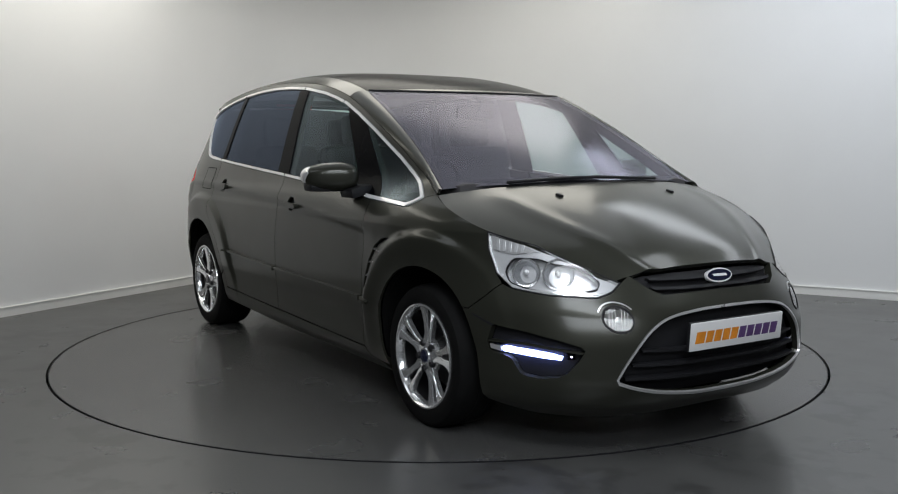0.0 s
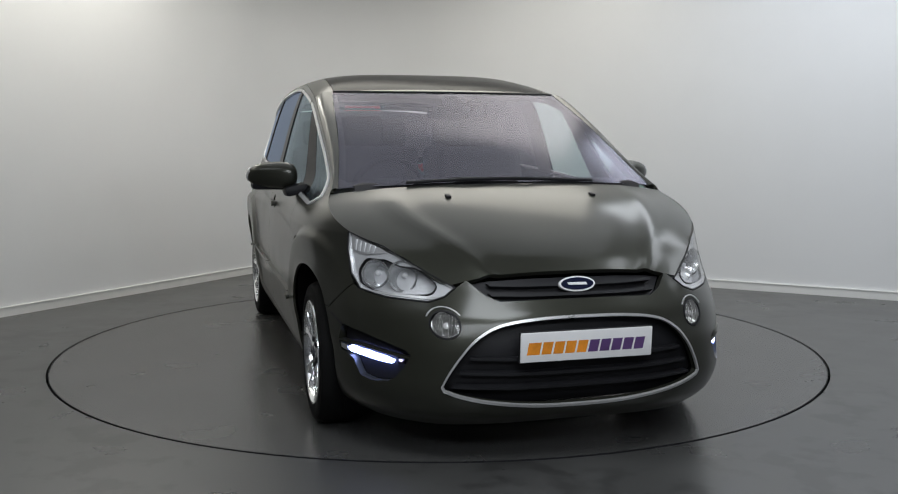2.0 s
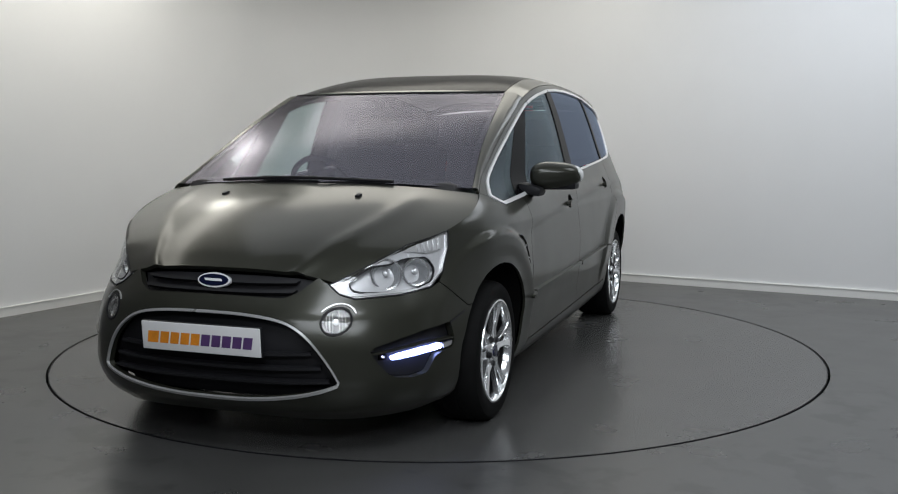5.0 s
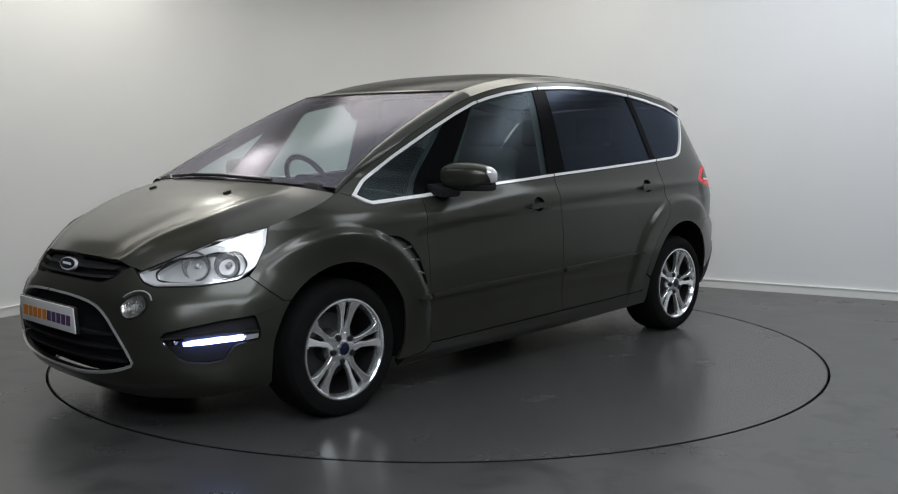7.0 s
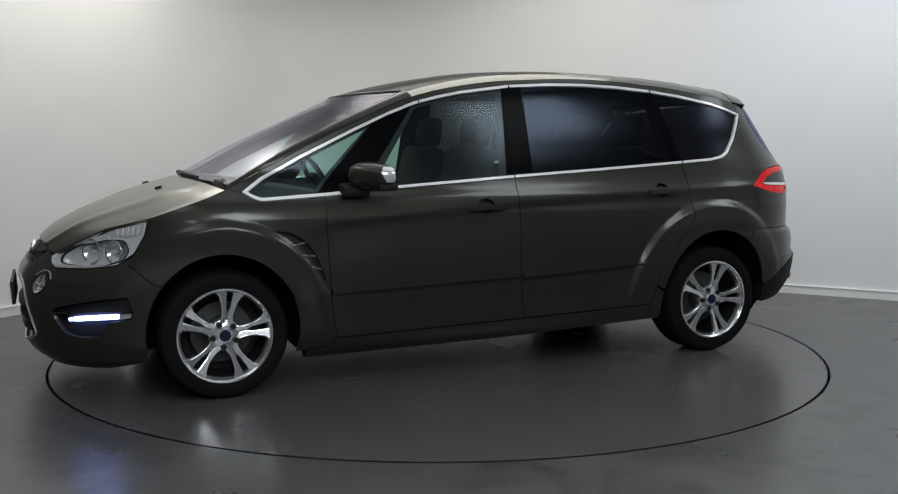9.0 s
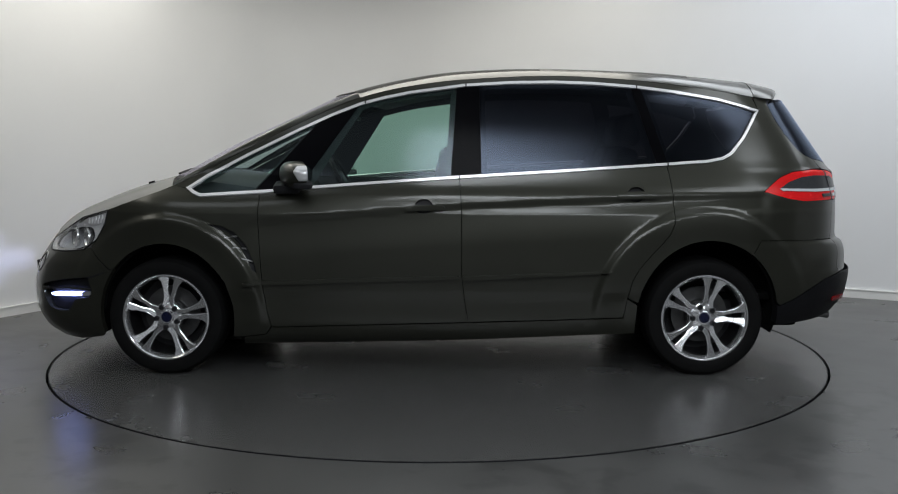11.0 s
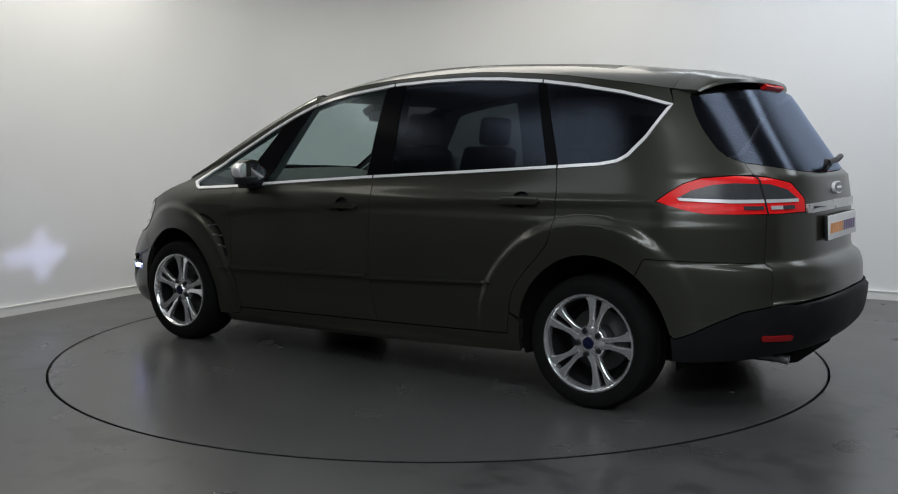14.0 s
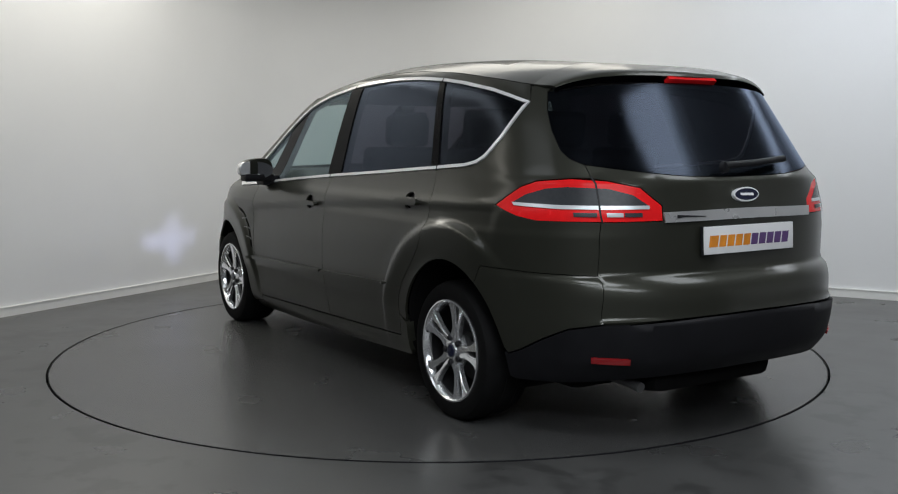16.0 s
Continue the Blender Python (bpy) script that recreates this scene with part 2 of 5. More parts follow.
# ---- panels cut from the skin ----
def dense(poly, gap):
    p = np.array(poly, float)
    out = []
    for a, b in zip(p, np.roll(p, -1, 0)):
        n = max(1, int(np.ceil(np.hypot(*(b - a)) / gap)))
        out += [a + (b - a) * k / n for k in range(n)]
    return np.array(out)


def rounded(poly, rounds=2):
    """Corner cutting: softens every corner of an outline."""
    p = np.array(poly, float)
    for _ in range(rounds):
        q = np.roll(p, -1, 0)
        p = np.stack([0.8 * p + 0.2 * q, 0.2 * p + 0.8 * q], 1).reshape(-1, 2)
    return p


def area2(p):
    q = np.roll(p, -1, 0)
    return 0.5 * np.sum(p[:, 0] * q[:, 1] - q[:, 0] * p[:, 1])


def inset(poly, d):
    p = np.array(poly, float)
    if area2(p) < 0:
        p = p[::-1]
    e = np.roll(p, -1, 0) - p
    e /= np.maximum(np.hypot(e[:, 0], e[:, 1]), 1e-9)[:, None]
    n = np.stack([-e[:, 1], e[:, 0]], 1)
    m = n + np.roll(n, 1, 0)
    k = 1 + np.sum(n * np.roll(n, 1, 0), 1)
    return p + d * m / np.maximum(k, 0.35)[:, None]


def within(pts, poly):
    x, y = pts[:, 0], pts[:, 1]
    inside = np.zeros(len(pts), bool)
    for (x1, y1), (x2, y2) in zip(poly, np.roll(poly, -1, 0)):
        c = (y1 > y) != (y2 > y)
        inside ^= c & (x < (x2 - x1) * (y - y1) / (y2 - y1 + 1e-15) + x1)
    return inside


def sheet(name, poly, surf=None, holes=(), gap=0.03, off=0.0, thick=0.012, flip=False, margin=0.0018):
    """A mesh of the skin inside an outline, with its rims turned in by thick."""
    surf = surf or shell
    loops = [dense(inset(poly, margin), gap)] + [dense(inset(h, -margin), gap * 0.6) for h in holes]
    lo, hi = loops[0].min(0), loops[0].max(0)
    gx, gy = np.meshgrid(np.arange(lo[0], hi[0], gap), np.arange(lo[1], hi[1], gap * 0.87))
    gx = gx + (np.arange(gx.shape[0]) % 2)[:, None] * gap / 2
    g = np.stack([gx.ravel(), gy.ravel()], 1)
    g = g[within(g, loops[0])]
    for h in loops[1:]:
        g = g[~within(g, h)]
    rim = np.concatenate(loops)
    if len(g):
        g = g[np.array([np.min(np.hypot(*(rim - q).T)) for q in g]) > gap * 0.5]
    pts = np.concatenate([rim, g]) if len(g) else rim
    edges, base = [], 0
    for lp in loops:
        edges += [(base + k, base + (k + 1) % len(lp)) for k in range(len(lp))]
        base += len(lp)
    v, _, f, *_ = delaunay_2d_cdt([Vector(p) for p in pts], edges, [], 1, 1e-7)
    v = np.array([(p.x, p.y) for p in v])
    f = np.array([t for t in f if len(t) == 3])
    c = v[f].mean(1)
    keep = within(c, loops[0])
    for h in loops[1:]:
        keep &= ~within(c, h)
    f = f[keep]

    def place(q):
        e = 2e-3
        ds = surf(q[:, 0] + e, q[:, 1]) - surf(q[:, 0] - e, q[:, 1])
        dz = surf(q[:, 0], q[:, 1] + e) - surf(q[:, 0], q[:, 1] - e)
        n = np.cross(dz, ds)
        n /= np.maximum(np.linalg.norm(n, axis=1), 1e-12)[:, None]
        return surf(q[:, 0], q[:, 1]) + off * n, n
    p, n = place(v)
    verts, norms, faces = [p], [n], [tuple(t) for t in f]
    count = len(p)
    fn = np.cross(p[f[:, 1]] - p[f[:, 0]], p[f[:, 2]] - p[f[:, 0]])
    wrong = np.sum(fn * n[f[:, 0]], 1) < 0
    faces = [tuple(t[::-1]) if w else tuple(t) for t, w in zip(f, wrong)]
    if thick:
        for which, lp in enumerate(loops):
            q, m = place(lp)
            t = np.roll(q, -1, 0) - np.roll(q, 1, 0)
            out = np.cross(t, m) if which else np.cross(m, t)
            out /= np.maximum(np.linalg.norm(out, axis=1), 1e-12)[:, None]
            k = len(lp)
            verts += [q, q - thick * m]
            norms += [out, out]
            band = [(count + a, count + (a + 1) % k, count + k + (a + 1) % k, count + k + a) for a in range(k)]
            faces += [t[::-1] for t in band] if which else band
            count += 2 * k
    p, n = np.concatenate(verts), np.concatenate(norms)
    if flip:
        p, n = p * (1, -1, 1), n * (1, -1, 1)
        faces = [t[::-1] for t in faces]
    me = bpy.data.meshes.new(name)
    me.from_pydata([tuple(a) for a in p], [], faces)
    me.polygons.foreach_set("use_smooth", [True] * len(me.polygons))
    me.update()
    me.normals_split_custom_set_from_vertices([tuple(a) for a in n])
    return me


def side_of(points, closed=True):
    """Outline on the skin from side-view points (x, z), or ("y", y, z) seen from the front, ("r", y, z) from behind."""
    out = []
    pts = list(points)
    for p, nxt in zip(pts, pts[1:] + pts[:1]):
        if p[0] == "y":
            out.append((s_front(p[1], p[2]), p[2]))
        elif p[0] == "r":
            out.append((s_rear(p[1], p[2]), p[2]))
        else:
            plain = nxt[0] not in ("y", "r") and (closed or p is not pts[-1])
            n = max(1, int(math.hypot(nxt[0] - p[0], nxt[1] - p[1]) / 0.03)) if plain else 1
            for k in range(n):
                x, z = (p[0] + (nxt[0] - p[0]) * k / n, p[1] + (nxt[1] - p[1]) * k / n) if k else p
                out.append((float(s_of_x(x, z)), z))
    return np.array(out)


def both_ways(half_line, at):
    """Completes an outline that starts and ends on the centre line by its mirror image."""
    h = np.array(half_line, float)
    m = h[::-1].copy()
    m[:, 0] = 2 * at - m[:, 0]
    keep = [k for k in range(len(m)) if abs(m[k, 0] - at) > 1e-4]
    return np.concatenate([h, m[keep]])


def arc(cx, cz, r, a0, a1, n=24):
    return [(cx + r * math.cos(radians(a0 + (a1 - a0) * k / n)), cz + r * math.sin(radians(a0 + (a1 - a0) * k / n))) for k in range(n + 1)]


# ---- room ----
def room_material(name, colour, rough, bump, vary, scale, fine, stains=0.0, marks=0.0):
    m, n, l, b = nodes_of(name)
    co = n.new("ShaderNodeTexCoord")
    big, mid, small = (n.new("ShaderNodeTexNoise") for _ in range(3))
    for t, s in ((big, scale), (mid, scale * 5), (small, fine)):
        t.inputs["Scale"].default_value, t.inputs["Detail"].default_value = s, 6
        l.new(co.outputs["Object"], t.inputs["Vector"])
    add = n.new("ShaderNodeMath")
    add.operation = "ADD"
    l.new(big.outputs[0], add.inputs[0])
    l.new(mid.outputs[0], add.inputs[1])
    mr = n.new("ShaderNodeMapRange")
    mr.inputs[1].default_value, mr.inputs[2].default_value = 0.7, 1.3
    mr.inputs[3].default_value, mr.inputs[4].default_value = 1 - vary, 1 + vary
    l.new(add.outputs[0], mr.inputs[0])
    sc = n.new("ShaderNodeVectorMath")
    sc.operation = "SCALE"
    sc.inputs[0].default_value = colour
    shade = mr.outputs[0]
    if stains:
        # smudges of worn-in dirt, gathered in loose patches
        where, blot = n.new("ShaderNodeTexNoise"), n.new("ShaderNodeTexNoise")
        prod, cut, both_of = n.new("ShaderNodeMath"), n.new("ShaderNodeMapRange"), n.new("ShaderNodeMath")
        for t, s in ((where, 0.9), (blot, 7.0)):
            t.inputs["Scale"].default_value, t.inputs["Detail"].default_value = s, 4
            l.new(co.outputs["Object"], t.inputs["Vector"])
        prod.operation = both_of.operation = "MULTIPLY"
        l.new(where.outputs[0], prod.inputs[0])
        l.new(blot.outputs[0], prod.inputs[1])
        l.new(prod.outputs[0], cut.inputs[0])
        cut.inputs[1].default_value, cut.inputs[2].default_value = 0.265, 0.33
        cut.inputs[3].default_value, cut.inputs[4].default_value = 1, 1 - stains
        l.new(shade, both_of.inputs[0])
        l.new(cut.outputs[0], both_of.inputs[1])
        shade = both_of.outputs[0]
    l.new(shade, sc.inputs["Scale"])
    l.new(sc.outputs[0], b.inputs["Base Color"])
    rr = n.new("ShaderNodeMapRange")
    rr.inputs[3].default_value, rr.inputs[4].default_value = rough - marks, rough + marks
    l.new(mid.outputs[0], rr.inputs[0])
    l.new(rr.outputs[0], b.inputs["Roughness"])
    if bump:
        bp = n.new("ShaderNodeBump")
        bp.inputs["Strength"].default_value, bp.inputs["Distance"].default_value = bump, 0.003
        l.new(small.outputs[0], bp.inputs["Height"])
        l.new(bp.outputs[0], b.inputs["Normal"])
    return m


WALL = room_material("white_wall_paint", (0.745, 0.75, 0.755), 0.55, 0.02, 0.015, 0.5, 60, 0, 0.05)
SKIRT = room_material("skirting_paint", (0.76, 0.76, 0.74), 0.4, 0.02, 0.02, 0.8, 60, 0, 0.05)
FLOOR = room_material("grey_floor_paint", (0.066, 0.066, 0.064), 0.30, 0.0, 0.24, 0.45, 45, 0.30, 0.09)
DISC = room_material("grey_turntable_paint", (0.068, 0.068, 0.066), 0.26, 0.0, 0.06, 0.5, 45, 0, 0.05)
CEILING = room_material("ceiling_paint", (0.80, 0.80, 0.79), 0.8, 0.05, 0.03, 0.5, 60, 0, 0.05)

CORNER = Vector((-1.157, 4.316))
ALONG_L, ALONG_R = Vector((-0.5, -0.866)), Vector((0.868, -0.4966))
LEN_L, LEN_R, BEND, RADIUS = 12.5, 10.5, 1.2, 2.242
TH = 0.12


def room_outline(d):
    """Plan of the walls' inner face, moved outwards by d; the corner in view is a curve."""
    c = CORNER - (ALONG_L + ALONG_R) * d
    ll, lr = LEN_L + 2 * d, LEN_R + 2 * d
    b = BEND + d
    p = []
    mid = c + (ALONG_L + ALONG_R) * b
    for k in range(25):
        a = math.pi / 2 * k / 24
        p.append(mid - ALONG_R * b * math.cos(a) - ALONG_L * b * math.sin(a))
    p += [c + ALONG_R * lr, c + ALONG_R * lr + ALONG_L * ll, c + ALONG_L * ll]
    return p


def ring_wall(name, d0, d1, z0, z1, material, label, first=0, last=None):
    bm = bmesh.new()
    a, b = room_outline(d0), room_outline(d1)
    n = len(a)
    q = [[bm.verts.new((*p, z)) for p in line] for line, z in ((a, z0), (a, z1), (b, z1), (b, z0))]
    for k in range(n):
        j = (k + 1) % n
        for s in range(4):
            bm.faces.new((q[s][k], q[s][j], q[(s + 1) % 4][j], q[(s + 1) % 4][k]))
    bmesh.ops.recalc_face_normals(bm, faces=bm.faces[:])
    return tagged(part(name, smooth(bm, 30), material, None, label), kind="structure")


ring_wall("wall_north", 0.0, TH, -0.05, CEIL, WALL, "plain off-white painted studio wall with a curved corner")
ring_wall("baseboard", -0.016, -0.001, 0.0, 0.062, SKIRT, "low white painted skirting along the wall")
ring_wall("baseboard_cap", -0.021, -0.0005, 0.0625, 0.070, SKIRT, "thin bright cap on the white skirting")


def dark_backdrop(name, a, b):
    """An unseen dark wall between two plan points, added to keep the car's reflections dark."""
    d = b - a
    m = pose((a.x + b.x) / 2, (a.y + b.y) / 2, CEIL / 2, 0, 0, math.degrees(math.atan2(d.y, d.x)))
    return tagged(part(name, box(d.length, 0.05, CEIL - 0.004, m, 0.004), BACKDROP, None, "plain dark grey painted wall"), kind="structure")


BACKDROP = room_material("dark_wall_paint", (0.09, 0.09, 0.095), 0.7, 0.02, 0.05, 0.6, 60, 0, 0.05)
dark_backdrop("wall_west", CORNER + ALONG_L * 4.6 + ALONG_R * 0.05, CORNER + ALONG_L * (LEN_L - 0.05) + ALONG_R * 0.05)
dark_backdrop("wall_south", CORNER + ALONG_L * (LEN_L - 0.03) + ALONG_R * 0.1, CORNER + ALONG_L * (LEN_L - 0.03) + ALONG_R * (LEN_R - 0.1))
dark_backdrop("wall_east", CORNER + ALONG_R * (LEN_R - 0.03) + ALONG_L * 3.0, CORNER + ALONG_R * (LEN_R - 0.03) + ALONG_L * (LEN_L - 0.1))


def floor_sheet():
    """Floor with a round opening for the turntable."""
    bm = bmesh.new()
    n = 192
    hole = [bm.verts.new((RADIUS * math.cos(2 * math.pi * k / n), RADIUS * math.sin(2 * math.pi * k / n), 0)) for k in range(n)]
    wide = [bm.verts.new((16 * math.cos(2 * math.pi * k / n), 16 * math.sin(2 * math.pi * k / n) - 3, 0)) for k in range(n)]
    deep = [bm.verts.new((v.co.x, v.co.y, -0.04)) for v in hole]
    for k in range(n):
        j = (k + 1) % n
        bm.faces.new((hole[k], wide[k], wide[j], hole[j]))
        bm.faces.new((deep[k], hole[k], hole[j], deep[j]))
    return tagged(part("floor", bm, FLOOR, None, "worn grey painted concrete studio floor, slightly glossy"), kind="structure")


floor_sheet()
pit = bmesh.new()
bmesh.ops.create_circle(pit, cap_ends=True, radius=RADIUS + 0.03, segments=96, matrix=pose(0, 0, -0.035))
tagged(part("turntable_pit", pit, DARK, None, "dark gap under the turntable rim"), kind="structure")
turntable = part("turntable", lathe([(0.0005, 0.0), (1.1, 0.0), (RADIUS - 0.016, 0.0), (RADIUS - 0.013, -0.003), (RADIUS - 0.013, -0.03), (0.0005, -0.03)], 192), DISC)
turntable.data.transform(pose(0, 0, 0, 90))
turntable.data.flip_normals() if turntable.data.polygons[0].normal.z < 0 else None
tagged(turntable, "grey painted round vehicle turntable flush with the floor", "turntable")
seam = part("seam", lathe([(RADIUS - 0.016, 0.0012), (RADIUS - 0.012, 0.0012), (RADIUS - 0.012, -0.02), (RADIUS - 0.016, -0.02)], 192), BLACK, turntable, "black rubber rim strip")
seam.data.transform(pose(0, 0, 0, 90))
bm = bmesh.new()
bm.faces.new([bm.verts.new((*p, CEIL)) for p in room_outline(TH)])
tagged(part("ceiling", bm, CEILING, None, "plain pale studio ceiling"), kind="structure")


# ---- the car ----
car = new("car")
tagged(car, "dark olive-grey metallic people carrier with chrome window trim on a turntable", "car")
OX, OY = 0.010, -0.087          # the car stands a little off the turntable's axis
base = pose(OX, OY, 0)


def both(name, poly, material, label="", parents=None, **kw):
    """A left and a right panel of the same outline."""
    made = []
    for k, flip in enumerate((False, True)):
        made.append(part(name, sheet(name, poly, flip=flip, **kw), material, parents[k] if parents else car, label))
    return made


ARCH_F, ARCH_R = 0.362, 0.376
arch_f = lambda a0, a1: [(x, HUB_Z + (z - HUB_Z) * 1.08) for x, z in arc(AXLE_F, HUB_Z, ARCH_F, a0, a1)]
arch_r = lambda a0, a1: [(x, HUB_Z + (z - HUB_Z) * 1.09) for x, z in arc(-1.440, HUB_Z, ARCH_R, a0, a1)]

# outlines in the side view
headlamp = side_of([("y", 0.455, 0.687), (2.07, 0.752), (1.93, 0.826), (1.752, 0.874), (1.768, 0.80), (1.82, 0.71), (1.90, 0.655), (2.03, 0.637), ("y", 0.555, 0.632), ("y", 0.50, 0.652)])
dlo_points = ([(1.318, 0.990), (1.275, 0.962), (1.235, 0.947), (0.90, 0.966), (0.69, 0.985), (0.30, 1.014), (-0.13, 1.043), (-0.67, 1.075), (-1.22, 1.110), (-1.44, 1.125), (-1.52, 1.140), (-1.57, 1.168), (-1.64, 1.25), (-1.732, 1.402),
               (-1.62, 1.435), (-1.50, 1.466), (-1.28, 1.505), (-1.07, 1.532), (-0.85, 1.550), (-0.63, 1.558), (-0.40, 1.555), (-0.16, 1.541), (0.13, 1.503), (0.27, 1.475), (0.40, 1.442), (0.55, 1.384), (0.73, 1.303), (1.01, 1.168), (1.22, 1.058)])
dlo = side_of(dlo_points)
JOINTS = ((0.372, 1.445), (-0.165, 1.534), (-1.075, 1.524), (-0.13, 1.050), (-1.225, 1.117))
tail_lamp = side_of([(-1.728, 0.975), (-1.77, 1.010), (-1.83, 1.052), (-1.90, 1.078), (-2.03, 1.090), ("r", 0.62, 1.083), ("r", 0.51, 1.055), ("r", 0.43, 0.985), ("r", 0.43, 0.925), ("r", 0.60, 0.922), (-1.95, 0.922), (-1.86, 0.935)])
GATE_Y = 0.655

def spline(p, sharp=(), n=4):
    """A smooth open line through points; the indices in sharp stay corners."""
    p = np.array(p, float)
    out = []
    for k in range(len(p) - 1):
        a, b = p[k], p[k + 1]
        ta = (b - p[k - 1]) / 2 if k and k not in sharp else (b - a)
        tb = (p[k + 2] - a) / 2 if k + 2 < len(p) and k + 1 not in sharp else (b - a)
        for j in range(n):
            t = j / n
            out.append((2 * t ** 3 - 3 * t * t + 1) * a + (t ** 3 - 2 * t * t + t) * ta + (3 * t * t - 2 * t ** 3) * b + (t ** 3 - t * t) * tb)
    return np.array(out + [p[-1]])


# front bumper
bumper_half = side_of([("y", 0, 0.648), ("y", 0.15, 0.647), ("y", 0.31, 0.642), ("y", 0.36, 0.665), ("y", 0.415, 0.715), ("y", 0.455, 0.687), ("y", 0.50, 0.652), ("y", 0.555, 0.632), (2.03, 0.637), (1.90, 0.655), (1.855, 0.672), (1.80, 0.615), (1.735, 0.562)]
                      + arch_f(40, -15) + [(1.79, 0.19), (1.95, 0.155), ("y", 0.50, 0.150), ("y", 0.25, 0.160), ("y", 0, 0.165)])
lower_half = side_of([("y", 0, 0.588), ("y", 0.15, 0.585), ("y", 0.27, 0.573), ("y", 0.35, 0.551), ("y", 0.42, 0.505), ("y", 0.475, 0.440), ("y", 0.508, 0.385), ("y", 0.535, 0.327), ("y", 0.525, 0.308), ("y", 0.46, 0.285), ("y", 0.36, 0.263), ("y", 0.18, 0.241), ("y", 0, 0.236)])
upper_half = side_of([("y", 0, 0.732), ("y", 0.20, 0.730), ("y", 0.34, 0.722), ("y", 0.405, 0.712), ("y", 0.36, 0.665), ("y", 0.315, 0.645), ("y", 0.15, 0.650), ("y", 0, 0.651)])
lower_grille_line = both_ways(spline(lower_half, (7, 8)), SF)
upper_grille_line = both_ways(upper_half, SF)
drl_left = side_of([(1.86, 0.512), (2.00, 0.495), (2.10, 0.475), ("y", 0.630, 0.447), ("y", 0.650, 0.40), ("y", 0.692, 0.334), (2.05, 0.321), (1.985, 0.330), (1.945, 0.392), (1.90, 0.402), (1.845, 0.408), (1.840, 0.440)])
drl_left = rounded(drl_left, 1)
mirror_s = lambda poly, at: np.stack([2 * at - poly[:, 0], poly[:, 1]], 1)[::-1]
fog_s = s_front(0.513, 0.557)
fog_line = np.array([(s_front(0.513 - 0.053 * math.cos(a), 0.557 + 0.051 * math.sin(a)), 0.557 + 0.051 * math.sin(a)) for a in np.linspace(0, 2 * math.pi, 28, endpoint=False)])
front_bumper = part("front_bumper", sheet("front_bumper", both_ways(bumper_half, SF), gap=0.022,
                    holes=[lower_grille_line, drl_left, mirror_s(drl_left, SF), fog_line, mirror_s(fog_line, SF)], thick=0.03), PAINT, car, "body-coloured front bumper")


def ring(poly, d, **kw):
    return sheet("trim", poly, holes=[inset(poly, d)], margin=0.0, **kw)


grille = part("lower_grille", sheet("lower_grille", inset(lower_grille_line, -0.03), off=-0.055, gap=0.05, thick=0), BLACK, car, "black slatted lower grille in a satin chrome frame")
part("grille_frame", ring(lower_grille_line, 0.010, off=0.005, gap=0.02, thick=0.010), SATIN, grille, "satin chrome frame")
for z, w in ((0.318, 0.50), (0.375, 0.475), (0.432, 0.44)):
    bar = both_ways(side_of([("y", 0, z - 0.012), ("y", w * 0.5, z - 0.011), ("y", w, z - 0.004), ("y", w, z + 0.010), ("y", w * 0.5, z + 0.006), ("y", 0, z + 0.004)]), SF)
    part("slat", sheet("slat", bar, off=-0.018, gap=0.05, thick=0.03), BLACK, grille)
top_grille = part("upper_grille", sheet("upper_grille", inset(upper_grille_line, -0.004), off=-0.035, gap=0.05, thick=0), BLACK, car, "narrow black upper grille")
for z in (0.668, 0.702):
    bar = both_ways(side_of([("y", 0, z - 0.010), ("y", 0.2, z - 0.010), ("y", 0.335, z - 0.008), ("y", 0.35, z + 0.006), ("y", 0.2, z + 0.004), ("y", 0, z + 0.004)]), SF)
    part("slat", sheet("slat", bar, off=-0.006, gap=0.04, thick=0.02), BLACK, top_grille)


def oval_badge(parent, x, z, tilt, facing):
    """An oval emblem: chrome rim round a blue field with a pale unlettered bar."""
    m = pose(x, 0, z, 0, 0, 0) @ pose(0, 0, 0, 0, tilt, facing)

    def oval(ry, rz, d):
        pts = [(ry * math.cos(a), rz * math.sin(a)) for a in np.linspace(0, 2 * math.pi, 36, endpoint=False)]
        return prism(pts, d, m @ pose(0, 0, 0, 0, 0, -90))
    b = part("badge", oval(0.074, 0.030, 0.014), CHROME, parent, "oval chrome and blue emblem")
    part("field", oval(0.066, 0.0235, 0.017), BLUE, b, "dark blue enamel")
    part("script", prism([(-0.04, -0.006), (0.036, -0.004), (0.042, 0.006), (-0.036, 0.005)], 0.0185, m @ pose(0, 0, 0, 0, 0, -90)), CHROME, b, "pale raised bar")
    return b


oval_badge(car, 2.258, 0.692, -20, 0)

